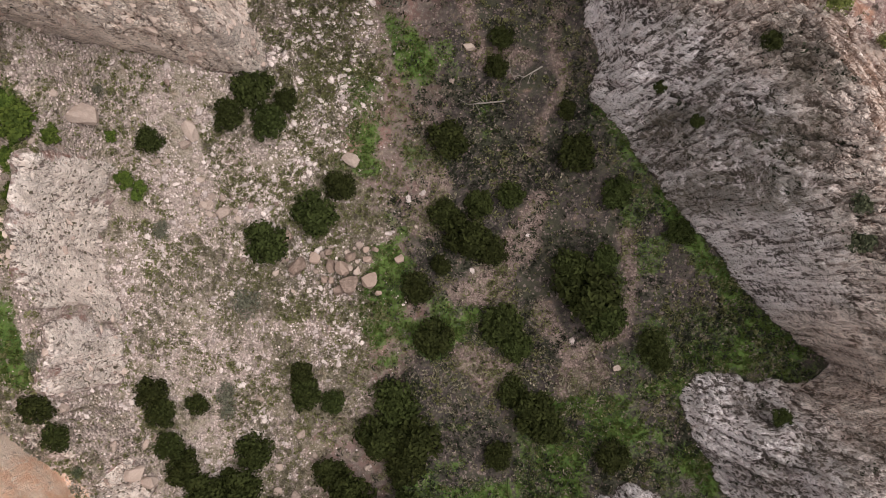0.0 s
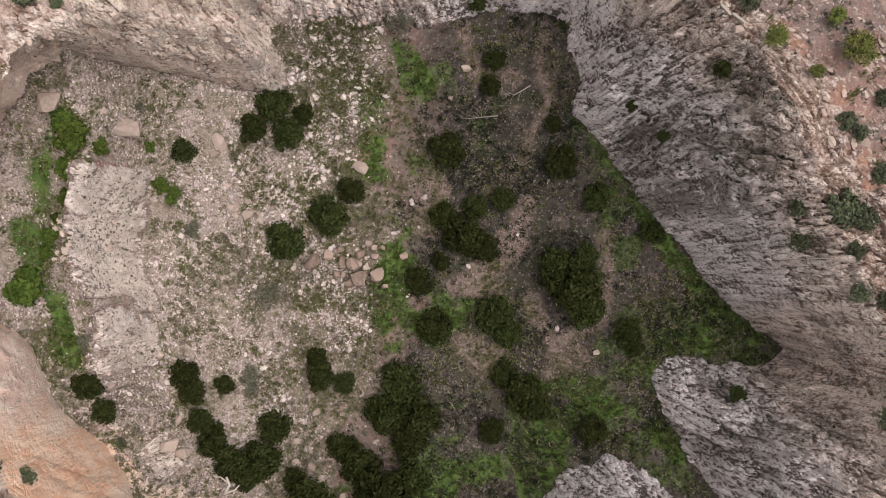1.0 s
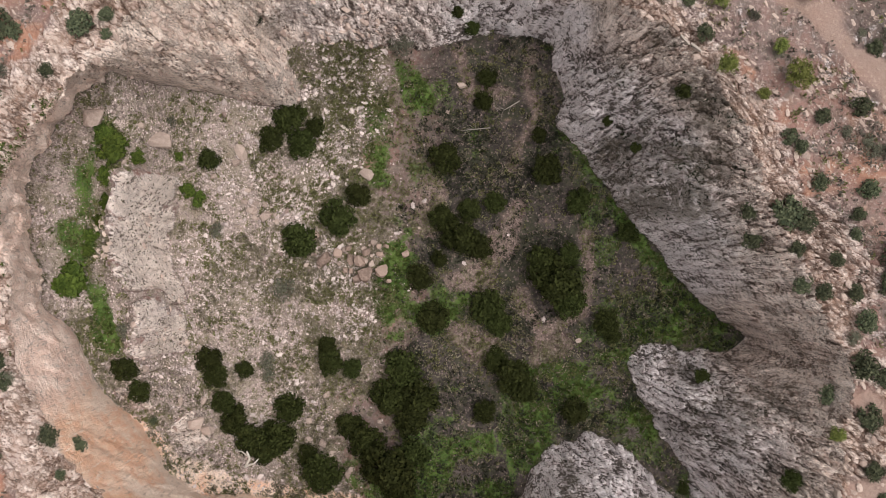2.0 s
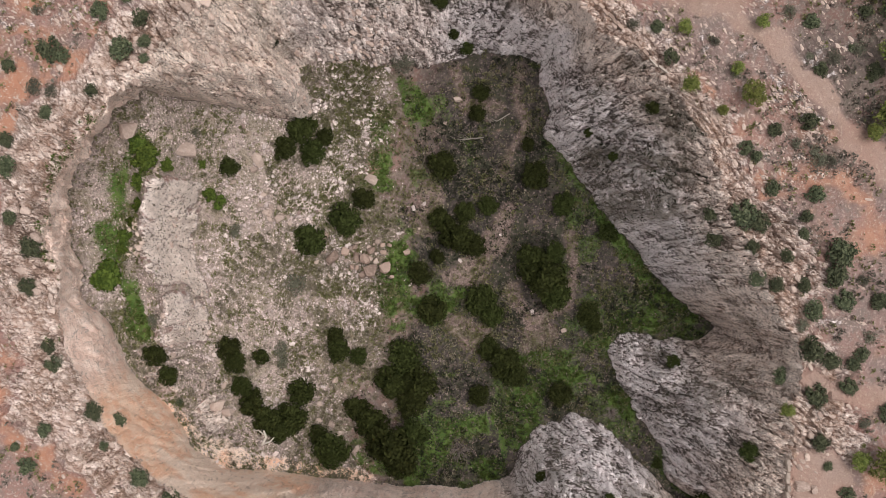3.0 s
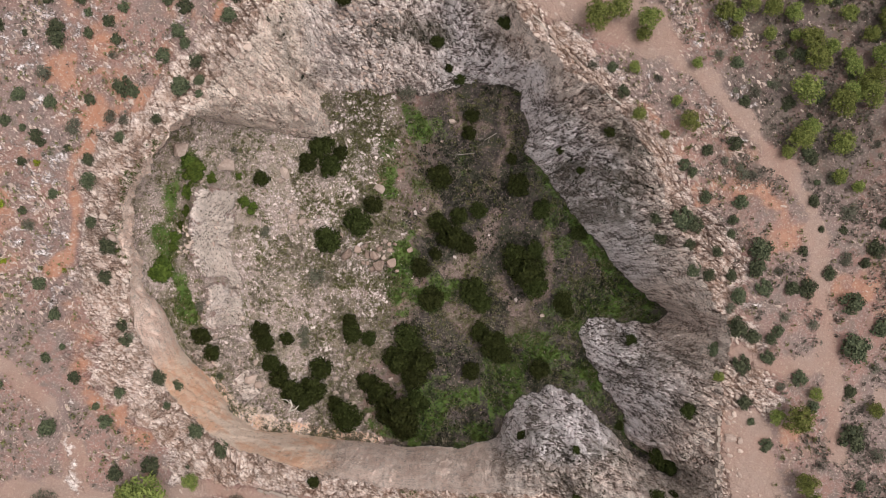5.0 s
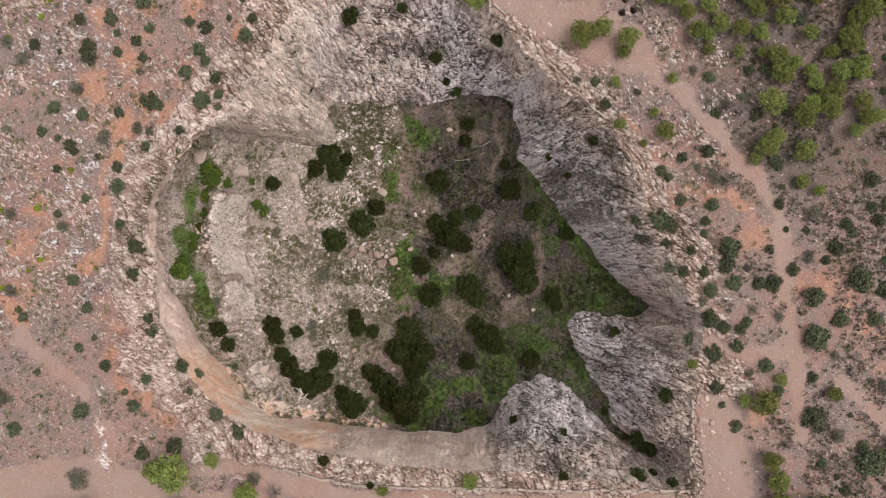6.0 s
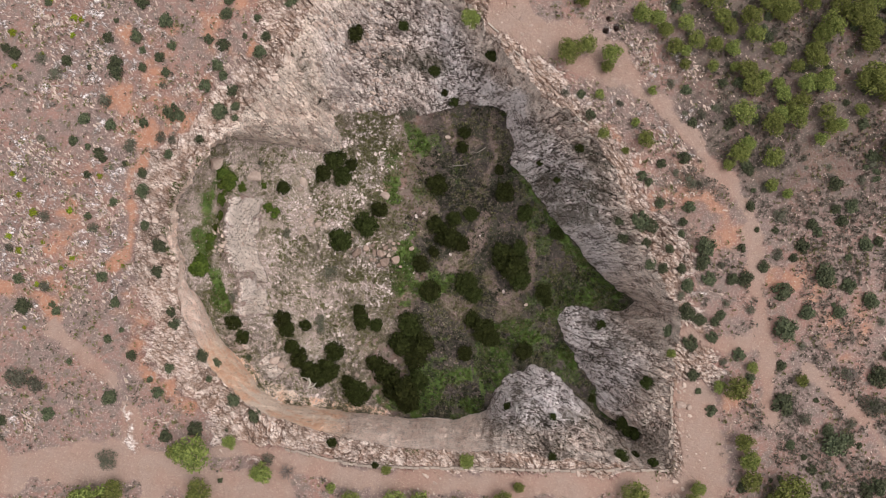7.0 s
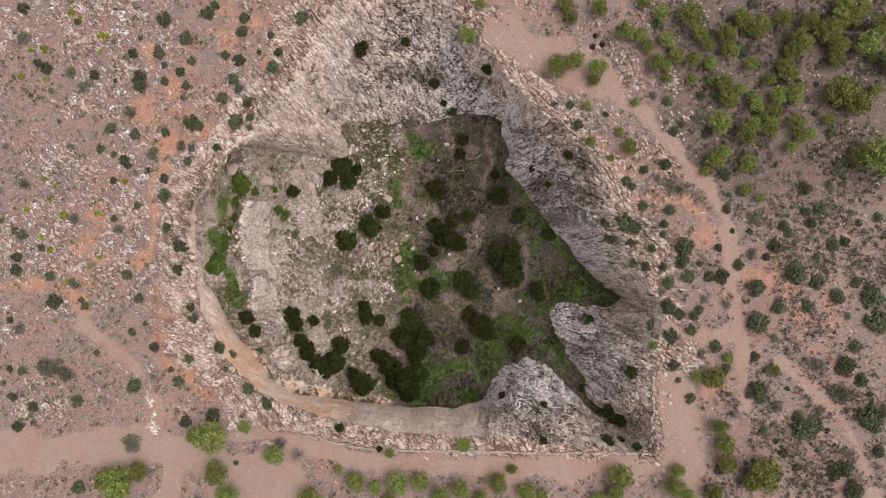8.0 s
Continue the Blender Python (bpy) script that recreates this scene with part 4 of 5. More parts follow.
# x, y, half width, stretch, turn
PIT_BOULDERS = [
    (-20.8, 7.7, 0.83, 1.7, -15), (-23.6, 8.7, 0.75, 1.2, 60), (-15.5, 7.3, 0.52, 1.7, -70), (-15.9, 6.4, 0.31, 1.3, 0), (-6.1, 5.9, 0.49, 1.3, -45), (-21.1, 8.4, 0.25, 1.4, -10),
    (-21.8, -9.1, 0.31, 1.2, 0), (-14.2, 2.3, 0.44, 1.1, 0), (11, -7.5, 0.24, 1.5, 0), (8.5, -4.2, 0.22, 1.3, 0), (1.6, 12.7, 0.32, 1.4, 0), (0.6, 10.7, 0.21, 1.2, 30),
    (-22.3, 5.9, 0.28, 1.4, 30), (-21.5, 5.7, 0.26, 1.5, -20), (-15.4, 4.4, 0.25, 1.1, 0), (-13.3, 5.6, 0.22, 1.1, 0), (-17.7, 5.4, 0.24, 1.2, 0), (-20.1, -12, 0.28, 1.8, 80),
    (-1.8, 1.5, 0.15, 1.3, 0), (-2.4, -3.3, 0.19, 1.2, 0),
]
# x, y, half width, stretch, turn
SOUTH_BOULDERS = [
    (-10.8, -15.9, 0.3, 1.1, 0), (-9.6, -16.1, 0.35, 1.2, 0), (-9.4, -12.3, 0.31, 1.3, 20), (-10.8, -14.4, 0.26, 1.1, 0), (-8.8, -16.9, 0.25, 1.2, 0), (-5, -18, 0.45, 1.5, -20),
    (-4.1, -18.2, 0.27, 1.6, -10), (-7.4, -18.3, 0.24, 1.5, -50), (-7.1, -18, 0.29, 1.2, 0), (-8.5, -13.7, 0.2, 1.1, 0), (-5, -14.5, 0.2, 1.1, 0), (-2.1, -15.1, 0.2, 1.1, 0),
    (-18.2, -11.9, 0.3, 1.4, 60), (-18.9, -12.4, 0.3, 1.7, 60), (-19, -13.9, 0.58, 1.2, 0), (-18.4, -14.6, 0.44, 1.3, 0), (-12.1, -9.9, 0.26, 1.3, 0), (-13.4, -13.7, 0.25, 1.4, 30),
]
# x, y, half width, stretch, turn
RIM_BOULDERS = [
    (13.6, 12.2, 0.28, 1.4, -20), (14.5, 11.9, 0.28, 1.3, 10), (15.3, 11, 0.28, 1.4, -30), (14.6, 11.4, 0.23, 1.3, 0), (15.5, 11.4, 0.23, 1.2, 0), (20.2, -2, 0.45, 1.5, -20),
    (20.7, -1.2, 0.39, 1.4, -20), (21.2, -1, 0.38, 1.5, -20), (18.3, 6.4, 0.32, 1.5, -30), (17.9, 5.9, 0.33, 1.4, -30), (21.9, -5.2, 0.42, 1.5, -20), (22.8, -5.9, 0.36, 1.5, -20),
    (23.2, -9.6, 0.41, 1.6, -20), (23.5, -10.3, 0.39, 1.6, -20), (22.4, -11.1, 0.35, 1.6, -15),
]
# x, y, half width, stretch, turn
RIM_BOULDERS_WEST = [
    (25.1, -16.7, 0.46, 1.4, 0), (25.8, -16.9, 0.37, 1.2, 0), (21.9, -13.3, 0.39, 1.6, -20), (-17.2, 16, 0.41, 1.5, -20), (-16.1, 16.7, 0.36, 1.4, -20), (-27.3, 0.4, 0.37, 1.6, -25),
    (-27.3, -3.2, 0.36, 1.5, -20), (-28.7, -3.2, 0.36, 1.6, -25), (-28.4, -1.8, 0.32, 1.5, -20), (-28, 2.2, 0.32, 1.5, -20),
]
PIT_BUSHES_NORTH = [
    (-11.7, 10.1, 1.44), (-13.3, 8.3, 1.08), (-11.2, 8.1, 1.24), (-10, 9.5, 0.8), (0.3, 7.2, 1.33), (7.8, 8.8, 0.65), (8.5, 6, 1.31), (10.8, 3.6, 1.08), (14.5, 1, 0.86),
    (3.6, 13.1, 0.79), (3.3, 11.5, 0.79), (-11.7, 0.5, 1.55), (-8.4, 2.3, 1.56), (-6.9, 4.2, 1.04), (-17.7, 6.6, 0.85), (1.6, 0.8, 1.48), (0.1, 2.3, 1.19), (2.3, 3, 1.04),
    (4.5, 3.5, 0.89), (3.2, -0.1, 1.11), (-1.8, -2.6, 0.96), (-0.1, -1.1, 0.74), (9.2, -2.7, 1.74), (10.1, -4.3, 1.3), (8.1, -1.3, 1.46), (10.1, -0.7, 1.01), (3.9, -5.1, 1.26),
    (4.9, -6.3, 0.96),
]
PIT_BUSHES_SOUTH = [
    (-0.5, -5.8, 1.26), (-9.4, -8.3, 0.74), (-9.1, -9.6, 0.96), (-7.2, -10.1, 0.74), (-15.7, -9.9, 0.65), (-18.3, -9.1, 1.01), (-17.8, -10.4, 0.94), (-16.3, -13.7, 1.09), (-17.2, -12.5, 0.87),
    (-12.4, -13.3, 1.11), (-13.1, -15.2, 1.31), (-15.2, -15.2, 1.23), (-14, -16.2, 1.09), (-7.5, -14.7, 1.03), (-5.9, -15.7, 1.32), (-4.2, -17.5, 1.74), (-2.3, -16.7, 1.31), (-3.5, -18.7, 1.44),
    (-9.2, -18, 1.35), (-10.7, -16.9, 0.81), (-3.2, -10.1, 1.33), (-4.3, -12.4, 1.34), (-1.8, -12.5, 1.56), (-2.6, -14.1, 1.33), (5.9, -10.6, 1.4), (4.5, -9.4, 0.96), (6.8, -11.7, 0.95),
]
PIT_BUSHES_EDGE = [
    (10.7, -13, 1.01), (12.8, -6, 0.93), (13.3, -6.9, 0.64), (3.7, -13.6, 0.89), (-22.8, -8.9, 0.83), (-21.8, -10.6, 0.77), (-22.9, -8.7, 0.39), (-8.1, 22.1, 0.97), (-3.1, 22.9, 0.59),
    (0.1, 18.9, 0.67), (1.2, 17.2, 0.48), (2.3, 16.4, 0.63), (6.3, 19.8, 0.76), (15.1, 9.6, 0.52), (21, -20.1, 0.88), (22, -21.1, 0.88), (22, -14.7, 0.71), (-10.3, -20.1, 0.49),
    (-5.9, -22.4, 0.31), (11.9, -21.8, 0.43), (19.2, -22.2, 0.69), (21.4, -22.8, 0.44), (22.7, -23, 0.5), (8.1, -18.4, 0.48), (12.5, -18.5, 0.4), (18.1, -18.1, 0.42), (18.8, -9.4, 0.49),
    (13.7, 6.9, 0.42), (11.8, 8.8, 0.41),
]
GREEN_SHRUBS = [
    (-26.6, -2.6, 1.5), (-25.6, -0.4, 0.5), (-25.3, 0.7, 0.6), (-24.7, 1.8, 0.54), (-22.7, 6.8, 1.27), (-23.1, 7.7, 0.72), (-23.5, 5, 0.88), (-24, 3.1, 0.61), (-21.6, 6.3, 0.61),
    (-20.1, 6.9, 0.49), (-19.8, 4.3, 0.65), (-18.9, 3.9, 0.5), (-19.3, 3.4, 0.43),
]
GREY_SHRUBS_PIT = [
    (-12.9, -3.6, 1.1), (-17.8, 1.2, 0.72), (-14, -9.4, 0.88), (-14, -10.5, 0.66), (-3, 15, 0.91), (-20, 9.1, 0.48), (-22.7, -6.1, 0.69),
]
WEST_SHRUBS_A = [
    (-26.7, 22.2, 0.85), (-29, 24.2, 0.79), (-24.4, 25, 0.73), (-23.6, 25.8, 0.49), (-20.4, 24.4, 0.61), (-20.7, 22.9, 0.67), (-14.4, 24.6, 0.8), (-17.6, 22.6, 0.43), (-21, 19.8, 0.67),
    (-22.5, 20.4, 0.49), (-16.8, 20.8, 0.55), (-17.4, 19.2, 0.73), (-18.9, 20.8, 0.31), (-31.7, 18.1, 0.72), (-31.6, 17.1, 0.73), (-21.6, 17.8, 0.61), (-21, 16.7, 0.55), (-20.2, 15.4, 0.67),
    (-22.8, 15.7, 0.61), (-27.4, 18.6, 0.55), (-29.1, 19.3, 0.36), (-29.1, 17.6, 0.49), (-26.8, 17.1, 0.49), (-26.2, 19.8, 0.49), (-34.9, 12.4, 0.66),
]
WEST_SHRUBS_B = [
    (-32.3, 11.8, 0.66), (-26.2, 13.1, 0.85), (-25.4, 12.7, 0.55), (-29, 12, 0.49), (-21.4, 13.1, 0.85), (-19.8, 13.6, 0.49), (-19.9, 12.5, 0.37), (-35.9, 10.2, 0.54), (-33.4, 9, 0.54),
    (-33, 8.4, 0.42), (-23.5, 10.4, 0.49), (-26.6, 8.9, 0.55), (-29.2, 7, 0.55), (-34.5, 6.8, 0.42), (-29.1, 5.2, 0.73), (-27.6, -0.3, 0.73), (-28.9, 1.7, 0.55), (-32, 4.1, 0.48),
    (-27.8, -3, 0.61), (-33.1, -3.4, 0.6), (-41.2, -3.5, 0.54), (-44.8, -2.8, 0.66), (-40.8, -6.2, 0.84), (-38, -6.1, 0.36), (-37.6, -6.8, 0.48),
]
WEST_SHRUBS_C = [
    (-31.8, -6, 0.6), (-26.4, -7, 0.49), (-26.1, -8.2, 0.55), (-32.5, -9.6, 0.42), (-44.5, -13.8, 0.48), (-32.2, -15.4, 0.78), (-38.4, -17, 0.72), (-26.5, -12.6, 0.55), (-27.7, -15, 0.61),
    (-44.8, -19.7, 0.6), (-38.2, -26.3, 0.78), (-26.9, -19.4, 0.73), (-23.2, -11.3, 0.68), (-22.4, -12.4, 0.56), (-21.7, -13.2, 0.37), (-20.1, -15.8, 0.67), (-18, -17.4, 0.79), (-31.2, -8.7, 0.3),
    (-23.9, -18.8, 0.79), (-21.5, -23.9, 0.3), (-32.4, 20.5, 0.54), (-29.6, 20.6, 0.67), (-41.8, 19, 0.66), (-20.8, -18.8, 0.18), (-28.4, -13.7, 0.36), (-22.6, -13.7, 0.37),
]
WEST_GREY_SHRUBS = [
    (-32.8, 14.2, 0.78), (-30.3, 9.7, 0.79), (-27.3, 10.6, 0.67), (-26.3, 10.4, 0.55), (-44.2, 6.4, 0.6), (-37.8, 17, 0.79), (-38.7, -4.3, 0.72), (-44.5, -9.2, 0.66), (-41.4, -13.3, 1.32),
    (-39.6, -14, 0.96), (-16.6, -21.7, 0.67), (-32.5, -21.5, 1.08), (-27.1, 15.8, 0.43), (-25.7, -7.9, 0.37), (-42.1, -0.5, 0.54), (-44.2, 22.3, 0.72), (-33.9, 1.5, 0.6), (-38.7, 2.7, 0.6),
]
EAST_SHRUBS_A = [
    (19.1, 2.1, 0.63), (21.1, 2, 0.99), (22.1, 1.5, 0.74), (16, 12.8, 0.55), (15.1, 14.9, 0.49), (23.2, 7.8, 0.55), (21.2, 6.6, 0.55), (21.9, 6, 0.49), (25.5, 8.4, 0.62),
    (23, 3.8, 0.55), (26, 3.4, 0.68), (25.4, 1.9, 0.49), (25.2, 0.7, 0.43), (19.9, 0.5, 0.77), (21.7, -0.2, 0.49), (23.9, -0.8, 0.49), (27.6, -0.7, 1.11), (27.3, -2.2, 0.86),
    (31.3, -0.8, 0.43), (22.1, -2.4, 0.63), (23.3, -2.8, 0.55), (25.2, -2.8, 0.55), (25.7, -4.5, 0.74), (27.9, -3.9, 0.74), (30.3, -4, 0.68), (31.6, -3.9, 0.86), (29.1, -7.6, 0.49),
    (25.7, -7.3, 0.92), (27, -8, 0.68), (28.5, -8.2, 0.55),
]
EAST_SHRUBS_B = [
    (24.3, -9.4, 0.7), (26, -10.4, 0.8), (28.2, -9.8, 0.61), (30.9, -11.6, 0.68), (26.3, -13.7, 0.61), (26.8, -15.3, 0.37), (28.1, -17.3, 0.62), (32, -14, 0.61), (35.2, -5.2, 0.98),
    (33.5, -2.7, 0.62), (36.5, -1.8, 0.49), (37.7, -7.3, 0.86), (39.4, -3.5, 1.22), (41, -7.3, 0.74), (41.9, -4.6, 0.8), (44.1, -6.1, 0.86), (35.5, -9, 1.29), (35.2, -12.7, 0.61),
    (35.2, -16.6, 1.04), (40.4, -20.6, 1.35), (41.8, -20.3, 0.8), (39.8, -19.3, 0.74), (36.1, -20.7, 0.55), (38.3, -23.3, 0.55), (39.8, -25, 0.49), (45, -13.8, 1.17),
]
EAST_SHRUBS_C = [
    (46.8, -15.4, 0.86), (47.7, -19.4, 1.42), (48.6, -8.9, 1.35), (48, -6.3, 1.23), (46.3, -11.7, 0.74), (45.9, -16.9, 0.31), (43.1, -20.9, 0.37), (45.1, -25.1, 0.99), (43.8, -25.9, 0.62),
    (45.8, -27.5, 1.11), (41.3, 1.9, 0.67), (38.3, 1.6, 0.61), (32.2, 3.5, 0.55), (40.8, 5.7, 0.8), (37.3, -0.6, 0.73), (43.6, -0.4, 0.74), (45.1, -0.2, 0.61), (48.9, 2.5, 0.62),
    (38.9, 0.8, 0.49), (40.7, 3.1, 0.55), (42.3, 3.4, 0.74), (48.9, -23.2, 0.74), (32.9, 1.1, 0.31), (34.7, 1, 0.37), (41.9, -1.8, 0.43), (46.4, -4.6, 0.61),
]
EAST_GREY_SHRUBS = [
    (13.5, 15.1, 0.49), (26, 6.4, 0.49), (35, -1.5, 0.74), (25.1, -5.6, 0.55), (44.4, -16.9, 1.23), (35.3, 2.5, 0.86), (41.9, -13.5, 0.8), (20.6, 11.8, 0.49), (19.1, 14, 0.43),
    (45.4, -8.3, 0.55), (29.7, -6.4, 0.49), (37.6, -18.1, 0.74), (32.2, -7, 0.49), (37.3, -10.7, 0.49),
]
PINES_SOUTH_A = [
    (-23.7, -20.8, 1.71), (-25.6, -20.8, 0.98), (-20.3, -19.8, 0.73), (-23.3, -24.6, 1.34), (-17, -22.7, 1.16), (-33.3, -25.3, 2.04), (-35.2, -25.2, 1.08), (-31.6, -24.4, 1.09), (-22.2, -27, 1.22),
    (-13.3, -27.3, 1.34), (-10.3, -24.5, 0.49), (-8.3, -25.7, 1.04), (-6.3, -26.5, 0.8), (-3.9, -25.8, 1.16), (-4.8, -27.7, 0.8), (-1.4, -25.8, 1.04), (0.7, -27.1, 1.1), (2.9, -26.5, 0.98),
    (6.8, -25.8, 1.04), (8.4, -24.5, 0.61), (9.9, -26.8, 1.04), (3.2, -21.9, 0.86), (-4.8, -22.8, 0.55),
]
PINES_SOUTH_B = [
    (20.1, -25.4, 1.35), (19.6, -27.3, 1.04), (17.7, -27.9, 0.92), (26, -26.5, 1.24), (26.7, -25, 0.8), (27.7, -27.9, 0.99), (28.7, -14.7, 0.74), (30.3, -14.8, 1.17), (31, -20.2, 0.98),
    (31.6, -22.1, 1.05), (31.9, -24.1, 0.99), (35.6, -25.1, 1.73), (34.5, -26.3, 1.11), (32.1, -12.8, 0.55), (30.4, -27.5, 0.99), (37, -14.2, 0.68), (24.1, -11.4, 0.56), (11.7, -27.4, 0.73),
    (5, -27.6, 0.86),
]
PINES_NORTH_A = [
    (14.6, 25.8, 0.93), (15.3, 24.5, 0.8), (18.3, 25.5, 0.99), (21, 22.8, 1.05), (22.7, 22.5, 0.92), (23.6, 21.3, 0.86), (13.7, 19.1, 1.42), (15.6, 19.7, 0.92), (17.9, 18.8, 1.05),
    (17.6, 17.6, 0.68), (25, 24.8, 0.8), (28.1, 24.5, 1.29), (29.1, 22.5, 0.98), (25.6, 22, 0.8), (24.4, 19.5, 0.92), (25.5, 19.1, 0.68), (28.4, 19.8, 0.92), (26.6, 20.3, 0.86),
    (30.3, 19.4, 0.8), (32.4, 20.8, 1.05), (31.9, 22.5, 1.11), (33.6, 23.9, 1.11), (3.9, 22.7, 1.12), (5.3, 26.1, 0.62),
]
PINES_NORTH_B = [
    (35.5, 23.5, 1.11), (38.2, 24.1, 1.05), (41.1, 23.8, 1.17), (39.9, 21.5, 1.36), (42.9, 22.7, 1.54), (44.2, 21.2, 1.23), (46, 24.5, 1.23), (47.2, 21.2, 1.35), (48.6, 23.3, 1.36),
    (30.6, 17.6, 0.56), (28.4, 17.7, 0.56), (25.6, 17.9, 0.55), (31.7, 17.1, 1.11), (32.3, 15.7, 1.05), (33.3, 16.4, 0.8), (34.8, 19.2, 0.8), (36.7, 17.6, 0.8), (38.6, 18.6, 1.11),
    (39.2, 15.9, 1.11), (44, 16.1, 1.85), (45.9, 15, 1.54), (43.1, 13, 0.8), (48.4, 16.4, 0.74),
]
PINES_NORTH_C = [
    (31.2, 12.8, 1.23), (34.2, 11.7, 1.23), (35, 12.7, 0.92), (36, 13.1, 0.86), (30.9, 8.9, 1.11), (31.9, 9.8, 0.86), (29.9, 7.7, 0.68), (34.3, 8.3, 0.99), (39, 10.2, 0.74),
    (35.7, 4.7, 0.55), (34.2, 5.6, 0.62), (48, 9.2, 1.84), (46.4, 8.4, 0.86), (21.5, 10.3, 0.8), (20.5, 12, 0.49), (19.5, 9.1, 0.43), (17.2, 10.9, 0.68), (16.9, 14.9, 0.49),
    (22.2, 15.2, 0.49), (23.2, 26.1, 0.86), (44.9, 26, 1.23), (49.7, 19.4, 1.54),
]
YELLOW_SHRUBS = [
    (-39.1, 25.1, 0.36), (-38.1, 24.4, 0.3), (-35.7, 22.5, 0.36), (-35.1, 22.3, 0.3), (-42.1, 21.1, 0.42), (-43.6, 21.1, 0.3), (-39.2, 19, 0.3), (-36, 20.8, 0.3), (-41.9, 17.8, 0.3),
    (-44.6, 18.2, 0.36), (-42.1, 6.9, 0.3), (-40.8, 6.3, 0.24), (-43.7, 3.7, 0.3), (-39.8, 3, 0.42), (-36.3, 3.2, 0.36), (-33.3, 6.7, 0.3), (-41.3, 4.8, 0.36), (-38.9, 0, 0.3),
    (-41.2, -0.7, 0.36), (-42.2, 0.7, 0.36), (-36, -1.5, 0.3), (-37.1, -2.5, 0.24), (-39.4, -4.1, 0.3), (-40.7, -8.4, 0.24), (-31.2, -2.3, 0.24),
]

lentisk = [plant("evergreen_shrub", 10 + i, LENTISK, 2000, 0.095, "dense dark green evergreen shrub on the pit's stony floor", "shrub", 0.95, 8) for i in range(4)]
fresh = [plant("leafy_shrub", 20 + i, CAROB, 1500, 0.12, "bright green broad-leaved shrub below the quarry wall", "shrub", 0.8, 6) for i in range(2)]
wild = [plant("garrigue_shrub", 30 + i, OLIVE, 950, 0.115, "rounded olive-green shrub on red stony ground", "shrub", 0.85, 7) for i in range(4)]
grey = [plant("grey_shrub", 40 + i, GREY_LEAF, 800, 0.095, "sparse grey-green dry shrub among limestone", "shrub", 0.7, 8, narrow=0.35) for i in range(3)]
pines = [plant("pine_tree", 50 + i, PINE, 1700, 0.095, "young pine with yellow-green bushy crown", "tree", 1.0, 10, 0.55, 0.66, 0.7, 0.4, 0.06) for i in range(4)]
yellow = [plant("yellow_shrub", 60 + i, EUPHORBIA, 500, 0.14, "small yellow-green cushion shrub among pale slabs", "shrub", 0.7, 6) for i in range(2)]
for rows in (PIT_BUSHES_NORTH, PIT_BUSHES_SOUTH, PIT_BUSHES_EDGE):
    plant_rows(lentisk, [(x, y, r * (1.0 if y > -2 else 1.14)) for x, y, r in rows], "shrubs in the pit", 1.0)
plant_rows(fresh, GREEN_SHRUBS, "bright shrubs on the terrace", 0.9, low=True)
plant_rows(grey, GREY_SHRUBS_PIT, "grey shrubs in the pit", 0.9)
for rows in (WEST_SHRUBS_A, WEST_SHRUBS_B, WEST_SHRUBS_C, EAST_SHRUBS_A, EAST_SHRUBS_B, EAST_SHRUBS_C):
    plant_rows(wild, rows, "shrubs on the plateau", 0.85)
for rows in (WEST_GREY_SHRUBS, EAST_GREY_SHRUBS):
    plant_rows(grey, rows, "grey shrubs on the plateau", 0.8)
for rows in (PINES_SOUTH_A, PINES_SOUTH_B, PINES_NORTH_A, PINES_NORTH_B, PINES_NORTH_C):
    plant_rows(pines, rows, "pines round the pit", 1.0)
plant_rows(yellow, YELLOW_SHRUBS, "yellow-green shrubs", 0.8)

# smaller shrubs that fill the ground between the pines and on the open plateau
rng = np.random.default_rng(77)
UNDERGROWTH = [(24, 50, 5, 27, 105), (27, 50, -28, 3, 30), (-50, -29, -20, 26, 45)]
for x0, x1, y0, y1, count in UNDERGROWTH:
    made = []
    while len(made) < count:
        x, y = x0 + (x1 - x0) * rng.random(), y0 + (y1 - y0) * rng.random()
        spot = strip(np.array([x]), np.array([y]), TAN_PATH + RED_EARTH, 0.5, 0.0)
        if spot[0] < 0.1:
            made.append((x, y, 0.28 + 0.4 * rng.random() ** 2))
    plant_rows(grey + wild, made, "low shrubs between the pines" if x0 > 0 else "low shrubs on the western plateau", 0.8, 5 + count)
# more young pines in the thicket of the north-east
made = []
while len(made) < 26:
    x, y = 30 + 20 * rng.random(), 9 + 18 * rng.random()
    if strip(np.array([x]), np.array([y]), TAN_PATH + RED_EARTH, 1.2, 0.0)[0] < 0.1 and x + 0.6 * y > 43:
        made.append((x, y, 0.55 + 0.6 * rng.random()))
plant_rows(pines, made, "pines round the pit", 1.0, 3)
remove(yellow + lentisk + fresh + wild + grey + pines)

# ---- loose stones and low growth ----
AREA = np.abs(np.gradient(GX))[None, :] * np.abs(np.gradient(GY))[:, None]
NEAR = (np.abs(UU) < 52) & (np.abs(VV) < 31)


def scatter(rng, count, weight):
    """Random places on the ground, the more the larger the weight: x, y, z."""
    c = np.cumsum((weight * AREA * NEAR).ravel())
    i = np.searchsorted(c, rng.random(count) * c[-1])
    i = np.minimum(i, TX.size - 1)
    jit = (rng.random((2, count)) - 0.5) * GRID
    return TX.ravel()[i] + jit[0], TY.ravel()[i] + jit[1], TZ.ravel()[i]


GOLD = (1 + 5 ** 0.5) / 2
ICO_V = np.array([(a * p, b * q, 0) for a, b in ((1, GOLD),) for p in (-1, 1) for q in (-1, 1)] + [(0, p, q * GOLD) for p in (-1, 1) for q in (-1, 1)] + [(p * GOLD, 0, q) for p in (-1, 1) for q in (-1, 1)], float) / 1.5


